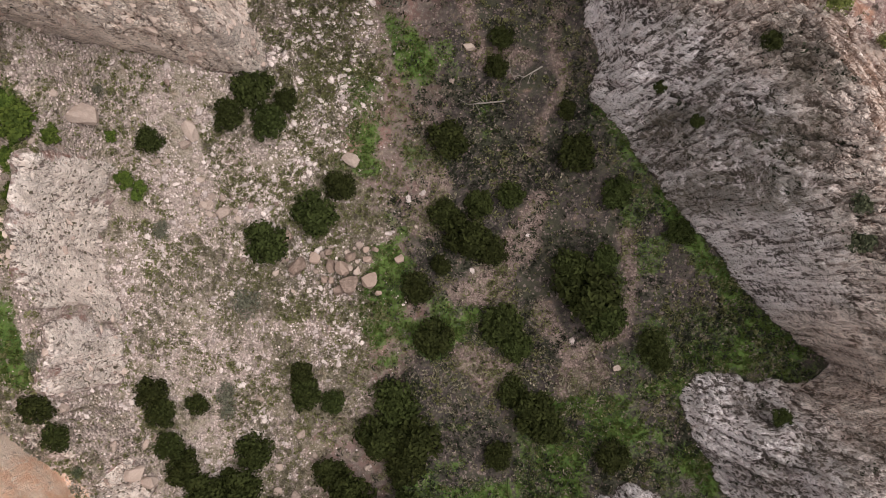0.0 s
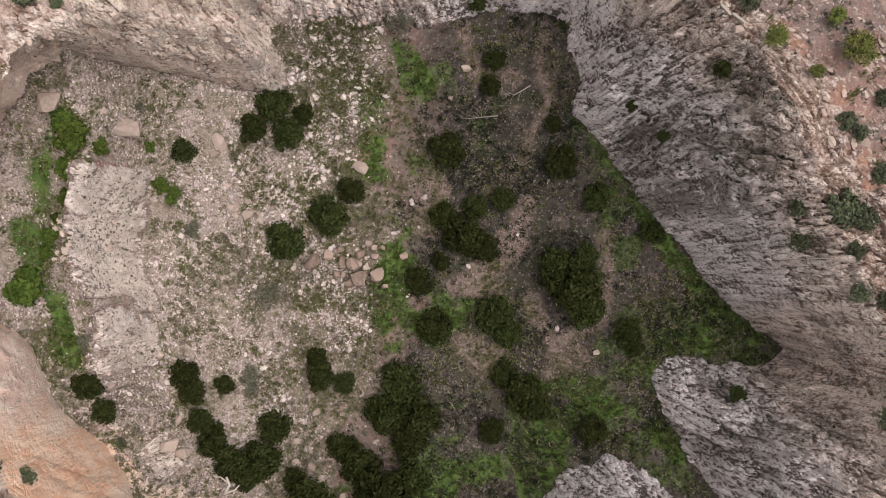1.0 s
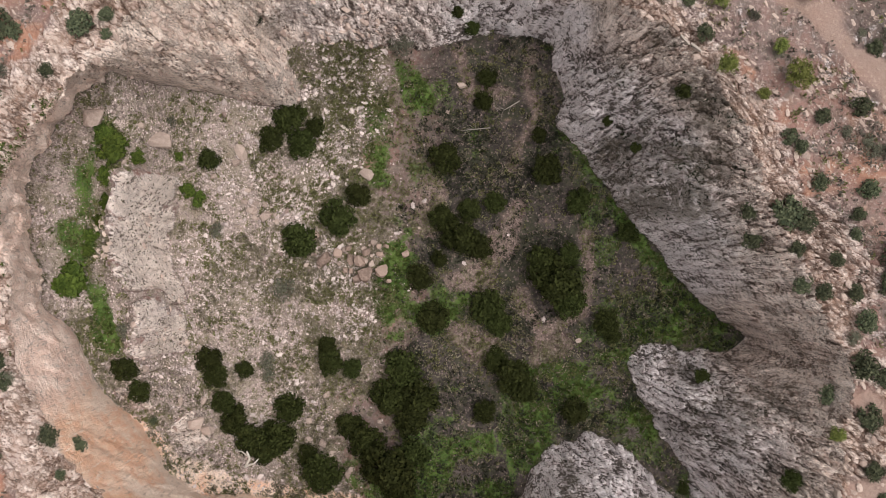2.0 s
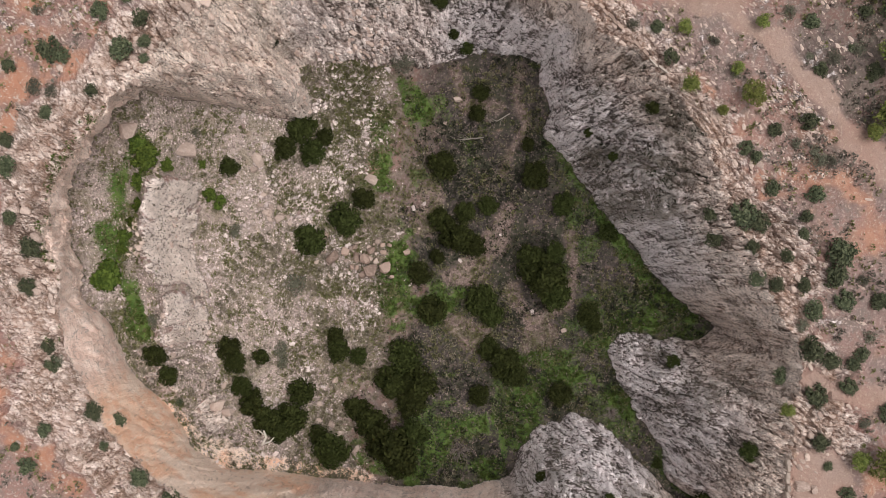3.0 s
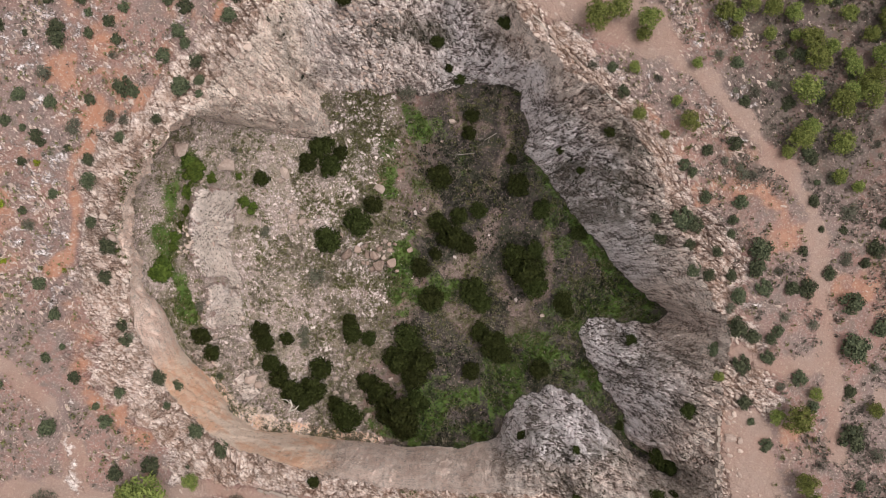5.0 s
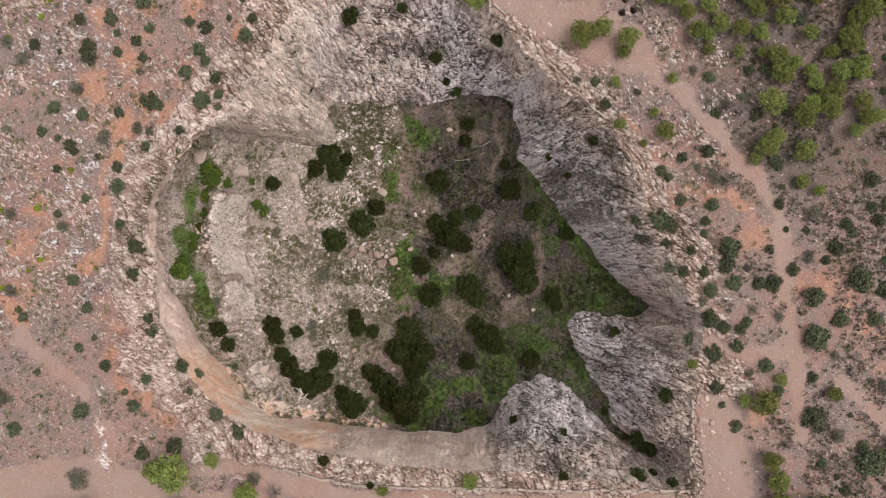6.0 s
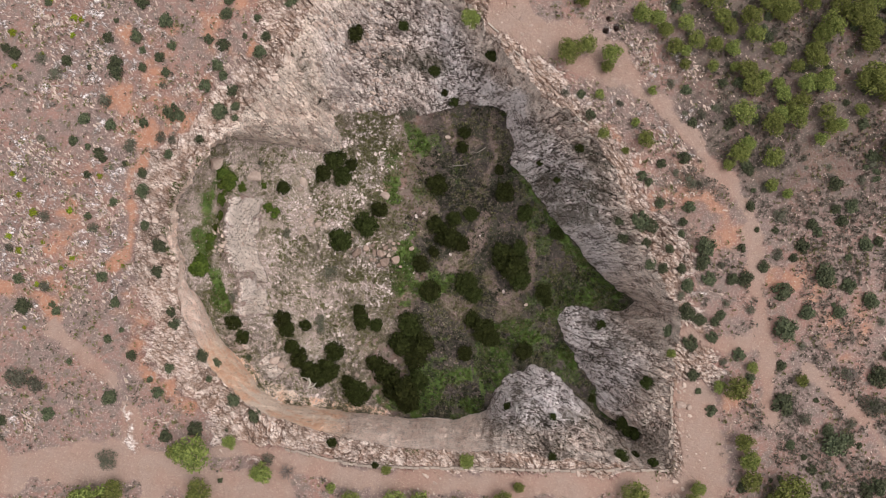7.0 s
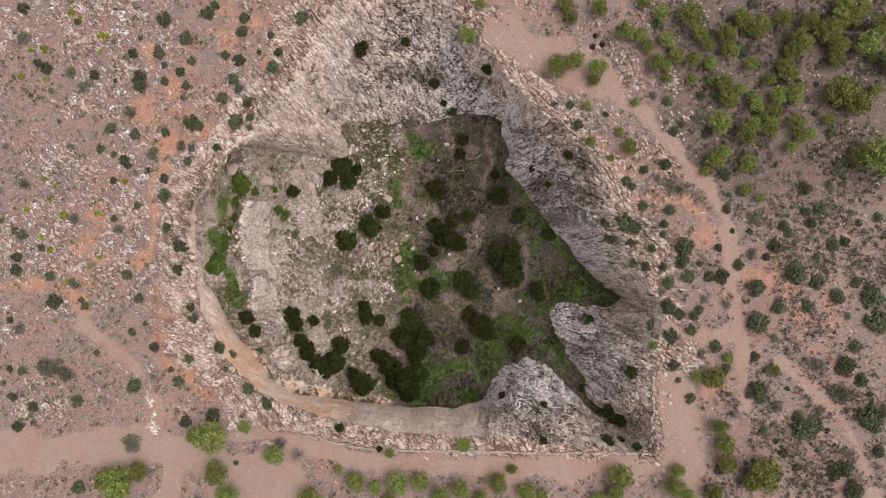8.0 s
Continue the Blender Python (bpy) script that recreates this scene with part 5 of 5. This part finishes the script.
def hull_faces(points):
    """Triangles of the icosahedron on its twelve corners, all facing outwards."""
    n, out = len(points), []
    side = min(np.linalg.norm(points[0] - p) for p in points[1:]) * 1.01
    for i in range(n):
        for j in range(i + 1, n):
            for k in range(j + 1, n):
                a, b, c = points[i], points[j], points[k]
                if max(np.linalg.norm(a - b), np.linalg.norm(b - c), np.linalg.norm(a - c)) <= side:
                    out.append((i, j, k) if np.cross(b - a, c - a) @ (a + b + c) > 0 else (i, k, j))
    return np.array(out)


ICO_F = hull_faces(ICO_V)
OCTA_V = np.array([(1, 0, 0), (0, 1, 0), (-1, 0, 0), (0, -1, 0), (0, 0, 1), (0, 0, -1)], float)
OCTA_F = np.array([(0, 1, 4), (1, 2, 4), (2, 3, 4), (3, 0, 4), (1, 0, 5), (2, 1, 5), (3, 2, 5), (0, 3, 5)])


def fast_mesh(name, verts, faces, mat):
    me = bpy.data.meshes.new(name)
    k = faces.shape[1]
    me.vertices.add(len(verts))
    me.vertices.foreach_set("co", verts.astype(np.float32).ravel())
    me.loops.add(faces.size)
    me.loops.foreach_set("vertex_index", faces.astype(np.int32).ravel())
    me.polygons.add(len(faces))
    me.polygons.foreach_set("loop_start", np.arange(0, faces.size, k, dtype=np.int32))
    me.update(calc_edges=True)
    me.shade_flat()
    me.materials.append(mat)
    return me


def stone_field(name, label, seed, count, weight, lo, hi, mat, stretch=1.0, flat=0.6, round_one=True, yaw=None, power=2.2, sink=0.2):
    """Many angular stones, stretched along the strata where yaw is given."""
    rng = np.random.default_rng(seed)
    bv, bf = (OCTA_V, OCTA_F) if round_one else (ICO_V, ICO_F)
    x, y, z = scatter(rng, count, weight)
    size = lo + (hi - lo) * rng.random(count) ** power
    v = bv[None] * (1 + 0.34 * (rng.random((count, len(bv), 3)) - 0.5) * (1.5 if round_one else 1.6))
    v = v * np.stack([size * stretch * (0.7 + 0.6 * rng.random(count)), size * (0.75 + 0.5 * rng.random(count)), size * flat * (0.7 + 0.6 * rng.random(count))], -1)[:, None] * 0.5
    tilt = 0.3 * rng.normal(size=count)
    v = np.stack([v[..., 0], v[..., 1] * np.cos(tilt)[:, None] - v[..., 2] * np.sin(tilt)[:, None], v[..., 1] * np.sin(tilt)[:, None] + v[..., 2] * np.cos(tilt)[:, None]], -1)
    a = rng.random(count) * 6.283 if yaw is None else radians(yaw) + 0.35 * rng.normal(size=count)
    c, s = np.cos(a)[:, None], np.sin(a)[:, None]
    v = np.stack([v[..., 0] * c - v[..., 1] * s + x[:, None], v[..., 0] * s + v[..., 1] * c + y[:, None], v[..., 2] + (z + sink * size * flat)[:, None]], -1)
    f = (bf[None] + (np.arange(count) * len(bv))[:, None, None]).reshape(-1, bf.shape[1])
    ob = new(name, fast_mesh(name, v.reshape(-1, 3), f, mat))
    return tagged(ob, label, "stones", kind="stuff")


def tuft_field(name, label, seed, count, weight, lo, hi, mat, blades=9, rise=0.7):
    """Low cushions of leaves: small pointed blades that fan out from a root."""
    rng = np.random.default_rng(seed)
    x, y, z = scatter(rng, count, weight)
    size = (lo + (hi - lo) * rng.random(count) ** 1.8)[:, None]
    a = rng.random((count, blades)) * 6.283
    lean = rng.random((count, blades)) ** 0.6
    base = np.stack([x[:, None] + 0.35 * size * lean * np.cos(a), y[:, None] + 0.35 * size * lean * np.sin(a), z[:, None] + 0 * a], -1)
    tip = np.stack([x[:, None] + size * lean * np.cos(a) * 0.62, y[:, None] + size * lean * np.sin(a) * 0.62, z[:, None] + size * rise * (1.1 - 0.8 * lean)], -1)
    half = (0.14 * size * (0.6 + 0.8 * rng.random((count, blades))))[..., None]
    side = np.stack([-np.sin(a), np.cos(a), 0 * a], -1) * half
    mid = base * 0.4 + tip * 0.6 + (0, 0, 0.02)
    v = np.stack([base - side * 0.5, mid + side, tip, mid - side], 2).reshape(-1, 3)
    f = np.arange(count * blades * 4).reshape(-1, 4)
    ob = new(name, fast_mesh(name, v, f, mat))
    return tagged(ob, label, "low plants", kind="stuff")


Z = ZONES
clump = ease(-0.2, 0.5, fbm(TX, TY, 3.0, 4, 131))
clump2 = ease(-0.1, 0.45, fbm(TX, TY, 2.0, 4, 133))
pit_stone = (1 - 0.45 * ease(6, 10, -TY) * ease(-14, -9, TX)) * Z["pit"] * (1 - Z["grass"]) * (0.05 + Z["scree"]) * (1 - Z["ledge"]) * (1 - 0.75 * Z["trail"])
stone_field("scree_stones", "pale grey and pinkish broken stones covering the pit floor", 1, 21000, pit_stone * (0.25 + clump) * ease(1, 7, -TX), 0.05, 0.18, RUBBLE)
stone_field("floor_rubble", "dull pinkish broken stones in the middle of the pit", 15, 9000, (pit_stone + 0.25 * Z["mat"] * (0.2 + clump)) * (0.3 + clump2) * ease(-10, -4, TX), 0.05, 0.16, GRAVEL)
stone_field("pale_scree", "bright cream-coloured fragments below the western ledge", 9, 15000, pit_stone * ease(6, 17, -TX) * (0.2 + clump2), 0.05, 0.19, PALE_SCREE, 1.3)
stone_field("scree_blocks", "larger angular limestone fragments on the scree slope", 2, 700, pit_stone * Z["scree"] * (0.1 + clump), 0.14, 0.30, RUBBLE, 1.4, 0.5, False, None, 2.6)

# the larger stones of the pit's floor, each one a piece of the ground
rng = np.random.default_rng(21)
block_shapes = []
for i in range(8):
    v = ICO_V * (1 + 0.5 * (rng.random(ICO_V.shape) - 0.5)) * 0.5
    block_shapes.append(fast_mesh("stone", v, ICO_F, RUBBLE if i % 4 else GRAVEL))
bx, by, bz = scatter(rng, 300, pit_stone * Z["scree"] * (0.2 + clump) * ease(-17, -15, TX) * ease(-15, -13, TY))
for x, y, z in zip(bx, by, bz):
    r = 0.16 + 0.26 * rng.random() ** 2.5
    ob = new("stone", block_shapes[int(rng.integers(8))])
    ob.parent = GROUND_OB
    ob.matrix_basis = pose(x, y, z + 0.12 * r, 20 * rng.normal(), 20 * rng.normal(), 360 * rng.random()) @ Matrix.Diagonal((r * 1.25, r * 0.9, r * 0.65, 1))
stone_field("bedded_slabs", "weathered pale limestone slabs breaking through red soil", 3, 9000, Z["open"] * (0.03 + Z["stony"]) * (1 - 0.5 * Z["red"]) * (0.25 + clump2), 0.07, 0.22, SLAB, 2.3, 0.4, False, -47, 2.2, -0.12)
stone_field("rim_blocks", "cracked pinkish limestone blocks along the quarry edge", 4, 350, Z["rim"], 0.12, 0.36, SLAB, 1.6, 0.5, False, -47, 1.8, 0.0)
stone_field("field_pebbles", "small pale stones strewn over the plateau soil", 5, 13000, Z["open"] * (0.12 + clump), 0.06, 0.18, SLAB, 1.3, 0.6)
stone_field("pale_shards", "pinkish broken limestone edges on the rim and the western faces", 8, 900, (0.12 * Z["rim"] + Z["wall"] * (1 - Z["smooth"]) * ease(2, 8, -TX) + Z["ledge"]) * (0.3 + clump), 0.10, 0.36, SLAB, 1.6, 0.6, False, -47, 2.0, -0.1)
stone_field("trail_gravel", "pinkish brown gravel on the bare trails of the pit", 10, 4200, Z["trail"] * Z["pit"], 0.05, 0.17, GRAVEL, 1.2)
east = ease(22, 30, TX)
tuft_field("scree_herbs", "dry brownish herbs between the scree stones", 16, 6500, Z["pit"] * (0.15 + Z["scree"]) * (1 - Z["ledge"]) * (0.05 + ease(0.0, 0.5, fbm(TX, TY, 2.6, 4, 137)) + 0.8 * ease(5, 9, -TY) * ease(-14, -9, TX)), 0.2, 0.55, TUFT_DRY, 15, 0.5)
tuft_field("dry_tufts", "grey-green dry cushions of garrigue between stones", 11, 15000, Z["open"] * (0.08 + clump * (0.3 + 1.6 * east)) * (1 - 0.8 * Z["red"]) + 0.35 * Z["mat"] * clump2, 0.2, 0.62, TUFT_GREY, 9, 0.45)
tuft_field("low_herbs", "small olive-green herbs on stony soil", 12, 18000, (Z["open"] * 0.35 + Z["pit"] * Z["scree"] * (4.0 + 3.0 * ease(5, 9, TY) * ease(2, 5, -TX) * ease(-12, -8, TX)) + Z["mat"] * 1.2) * (0.12 + clump2), 0.14, 0.5, TUFT_GREEN, 13)
tuft_field("grass_tufts", "fresh green grass tufts on the pit floor", 13, 9000, Z["grass"] ** 1.2, 0.15, 0.42, GRASS_BLADE, 8)
# leaf colour darker than other herbs, with part of that half's shade in it
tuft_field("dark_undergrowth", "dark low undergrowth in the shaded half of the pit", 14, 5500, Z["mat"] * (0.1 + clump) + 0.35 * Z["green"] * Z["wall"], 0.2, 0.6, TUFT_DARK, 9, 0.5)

# ---- boulders ----
def boulder_mesh(seed, mat):
    """A block of stone with broken, flat faces, about one metre in half width."""
    rng = np.random.default_rng(seed)
    bm = bmesh.new()
    for _ in range(20):
        p = rng.normal(size=3)
        p /= np.abs(p).max() ** 0.6 * np.linalg.norm(p) ** 0.4
        bm.verts.new(Vector(p) * (0.78 + 0.22 * rng.random()))
    hull = bmesh.ops.convex_hull(bm, input=bm.verts[:])
    bmesh.ops.delete(bm, geom=[g for g in hull["geom_interior"] if isinstance(g, bmesh.types.BMVert)], context="VERTS")
    bmesh.ops.dissolve_limit(bm, angle_limit=radians(14), verts=bm.verts[:], edges=bm.edges[:])
    bmesh.ops.bevel(bm, geom=bm.edges[:], offset=0.03, segments=1, affect="EDGES", clamp_overlap=True)
    bmesh.ops.triangulate(bm, faces=bm.faces[:])
    bmesh.ops.subdivide_edges(bm, edges=[e for e in bm.edges if e.calc_length() > 0.3], cuts=2, use_grid_fill=True)
    for v in bm.verts:
        v.co *= 1 + 0.03 * noise.noise(v.co * 1.7 + Vector((seed, 0, 0))) + 0.03 * noise.noise(v.co * 6.0 + Vector((0, seed, 0)))
    me = bpy.data.meshes.new("boulder")
    bm.to_mesh(me)
    bm.free()
    me.materials.append(mat)
    me.shade_flat()
    return me


def set_boulders(rows, mat, label, group, seed, tall=0.6, sit=0.3, size=1.15, low=False):
    shapes = [boulder_mesh(seed + i, mat) for i in range(4)]
    rng = np.random.default_rng(seed)
    for k, (x, y, r, stretch, turn) in enumerate(rows):
        r *= size
        ob = new("boulder", shapes[k % 4])
        h = r * (tall + 0.2 * rng.random())
        ob.matrix_world = pose(x, y, ground_at(x, y, low) + sit * h, 9 * rng.normal(), 9 * rng.normal(), turn) @ Matrix.Diagonal((r * stretch ** 0.5, r / stretch ** 0.5, h, 1))
        tagged(ob, label, "boulder", group)


set_boulders(PILE_BOULDERS, BROWN_ROCK, "rust-brown angular boulder fallen in a heap beside grass", "heap of fallen boulders", 100, 1.15, 0.3, 0.95)
rng = np.random.default_rng(12)
HEAP_EDGE = [(-7.4 + 1.7 * rng.normal(), -0.9 + 1.0 * rng.normal(), 0.16 + 0.2 * rng.random() ** 2, 1.3, 180 * rng.random()) for _ in range(26)]
set_boulders(HEAP_EDGE, PALE_ROCK, "small broken grey-brown rock beside the boulder heap", "heap of fallen boulders", 140, 0.8, 0.3, 0.9)
LEDGE_BLOCKS = [(-25.1 + 2.2 * rng.random(), -0.9 + 2.6 * rng.random(), 0.2 + 0.2 * rng.random(), 1.3, 180 * rng.random()) for _ in range(16)]
set_boulders(LEDGE_BLOCKS, LEDGE_ROCK, "cream-coloured rounded block split from the pale ledge", "blocks on the ledge", 150, 0.6, 0.0, 1.0)
BROWN_STONES = [(-14.8 + 0.7 * rng.normal(), 2.6 + 0.6 * rng.normal(), 0.14 + 0.12 * rng.random(), 1.3, 180 * rng.random()) for _ in range(16)]
set_boulders(BROWN_STONES, PALE_ROCK, "small rusty-brown stone lying on grey scree", "brown stones on the scree", 160, 0.7)
set_boulders(PIT_BOULDERS, PALE_ROCK, "pale pinkish boulder lying on the stony pit floor", "boulders in the pit", 110, low=True)
set_boulders(SOUTH_BOULDERS, PALE_ROCK, "cream-coloured broken rock among dark shrubs", "boulders under the south wall", 120, low=True)
for rim_rows in (RIM_BOULDERS, RIM_BOULDERS_WEST):
    rim_rows = [r for r in rim_rows if not inside(np.array([r[0]]), np.array([r[1]]), RIM)[0]]
    set_boulders(rim_rows, SLAB, "weathered pinkish block on the cracked quarry edge", "blocks on the quarry edge", 130, 0.45, 0.0)


# ---- dead wood ----
def wood(name, label, category, base, limbs, mat):
    """Bare branches: one part for each limb, given as points in metres from the base with a radius at each end."""
    root = new(name)
    x, y = base
    root.matrix_world = pose(x, y, ground_at(x, y))
    tagged(root, label, category)
    for k, (pts, r0, r1) in enumerate(limbs):
        n = len(pts)
        radii = [r0 + (r1 - r0) * i / (n - 1) for i in range(n)]
        part("trunk" if k == 0 else "branch", mesh_of("limb", *limb(pts, radii, 7), mat, True), root)
    return root


def twigs(rng, start, way, count, length, r):
    """Side shoots that leave a limb at random angles."""
    out = []
    for _ in range(count):
        a = math.atan2(way[1], way[0]) + 0.9 * rng.normal()
        p = Vector(start) + Vector(way) * rng.random()
        q = p + Vector((math.cos(a), math.sin(a), 0.25 * rng.random())) * length * (0.5 + rng.random())
        m = p.lerp(q, 0.5) + Vector((0.08 * rng.normal(), 0.08 * rng.normal(), 0.05))
        out.append(([p, m, q], r, r * 0.3))
    return out


rng = np.random.default_rng(8)
wood("dead_tree", "bleached white forked dead trunk under the ochre wall", "dead wood", (-14.9, -16.6), [
    ([(0.0, 0.7, 1.2), (0.15, 0.1, 1.0), (-0.3, -0.65, 0.6), (-0.6, -0.95, 0.0)], 0.08, 0.14),
    ([(-0.3, -0.65, 0.6), (0.5, -0.3, 0.9), (0.85, 0.1, 1.1)], 0.1, 0.04),
    ([(0.1, 0.2, 1.0), (-0.4, 0.7, 1.2), (-0.9, 0.8, 1.25)], 0.07, 0.03)], DEADWOOD)
wood("fallen_branch", "grey bleached branch lying across a red trail", "dead wood", (6.1, 11.2), [
    ([(0.1, 0.2, 0.15), (-0.5, -0.15, 0.12), (-1.1, -0.5, 0.1)], 0.06, 0.03),
    ([(-0.5, -0.15, 0.12), (-0.7, -0.5, 0.15), (-0.8, -0.9, 0.12)], 0.03, 0.012)] + twigs(rng, (-0.9, -0.4, 0.12), (-0.7, -0.2, 0), 5, 0.7, 0.018), GREYWOOD)
wood("fallen_branch", "long dry branch with bare twigs on brown litter", "dead wood", (3.9, 9.4), [
    ([(0.1, 0.1, 0.2), (-1.1, 0.0, 0.14), (-2.3, -0.1, 0.12)], 0.06, 0.025)] + twigs(rng, (-0.9, 0, 0.15), (-1.5, -0.1, 0), 9, 0.8, 0.018), GREYWOOD)


def bare_shrub(x, y, r, seed, label):
    rng = np.random.default_rng(seed)
    limbs = []
    for i in range(24):
        a = 2 * math.pi * i / 24 + 0.3 * rng.normal()
        d = r * (0.35 + 0.6 * rng.random())
        tip = Vector((d * math.cos(a), d * math.sin(a), r * (0.35 + 0.5 * rng.random())))
        limbs.append(([Vector((0, 0, -0.05)), tip * 0.5 + Vector((0, 0, 0.12)), tip], 0.035, 0.008))
        limbs += twigs(rng, tip * 0.45, tip * 0.4, 4, 0.4 * r, 0.014)
    return wood("bare_shrub", label, "dead shrub", (x, y), limbs, BARE)


bare_shrub(1.8, -18.0, 1.15, 1, "leafless grey-brown shrub on bright grass")
bare_shrub(-14.7, -22.9, 1.0, 2, "leafless purple-brown shrub beside the dirt road")
bare_shrub(42.2, -13.6, 0.85, 3, "dry leafless shrub on pale stony ground")
bare_shrub(14.8, -14.4, 0.8, 4, "leafless grey shrub at the foot of a rock spur")


# ---- low walls round the pit ----
def wall_stone_mesh(seed, mat):
    rng = np.random.default_rng(seed)
    bm = bmesh.new()
    bmesh.ops.create_cube(bm, size=1.0)
    bmesh.ops.bevel(bm, geom=bm.edges[:], offset=0.12, segments=1, affect="EDGES")
    for v in bm.verts:
        v.co += Vector(rng.normal(size=3)) * 0.045
    me = bpy.data.meshes.new("stone")
    bm.to_mesh(me)
    bm.free()
    me.materials.append(mat)
    me.shade_flat()
    return me


def low_wall(line, label, width, height, step, mat, seed, gaps=0.0, name="low_wall"):
    """A row of stones or kerb pieces along a line, each one a piece of its own."""
    rng = np.random.default_rng(seed)
    shapes = [wall_stone_mesh(seed + i, mat) for i in range(4)]
    root = new(name)
    x0, y0 = line[0]
    root.matrix_world = pose(x0, y0, ground_at(x0, y0))
    back_to = root.matrix_world.inverted()
    tagged(root, label, "low wall")
    for (ax, ay), (bx, by) in zip(line, line[1:]):
        d = math.hypot(bx - ax, by - ay)
        n = max(1, round(d / step))
        for i in range(n):
            if rng.random() < gaps:
                continue
            f = (i + 0.5) / n
            x, y = ax + (bx - ax) * f + 0.05 * rng.normal(), ay + (by - ay) * f + 0.05 * rng.normal()
            ob = new("stone", shapes[int(rng.integers(4))])
            ob.parent = root
            h = height * (0.8 + 0.4 * rng.random())
            ob.matrix_basis = back_to @ pose(x, y, ground_at(x, y) + 0.3 * h, 3 * rng.normal(), 3 * rng.normal(), math.degrees(math.atan2(by - ay, bx - ax)) + 4 * rng.normal()) @ Matrix.Diagonal((d / n * 0.98, width * (0.85 + 0.3 * rng.random()), h, 1))
    return root


low_wall([(-14.9, -20.7), (-11.5, -21.6), (-7.7, -22.4), (-2.0, -22.7), (5.6, -22.8), (13.2, -23.1), (18.9, -23.2), (23.9, -23.4)],
         "low weathered stone kerb between rocky shelf and road", 0.24, 0.26, 0.5, CONCRETE, 200)
low_wall([(24.05, -23.2), (24.1, -20.7), (24.05, -17.0), (24.0, -14.7)], "narrow tumbled stone wall along the pit's edge", 0.22, 0.35, 0.45, CONCRETE, 210, 0.12)
low_wall([(5.7, 22.2), (6.7, 21.2)], "pale concrete kerb along the path's edge", 0.14, 0.18, 0.7, KERB, 220)
low_wall([(8.35, 19.3), (9.55, 18.1)], "pale concrete kerb along the path's edge", 0.14, 0.18, 0.85, KERB, 222)
low_wall([(14.6, 12.8), (15.7, 11.7)], "pale concrete kerb along the path's edge", 0.14, 0.18, 0.8, KERB, 224)
low_wall([(9.7, 17.95), (14.5, 12.95)], "rusty broken footing stones beside the path", 0.2, 0.16, 0.5, BROWN_ROCK, 226, 0.45)
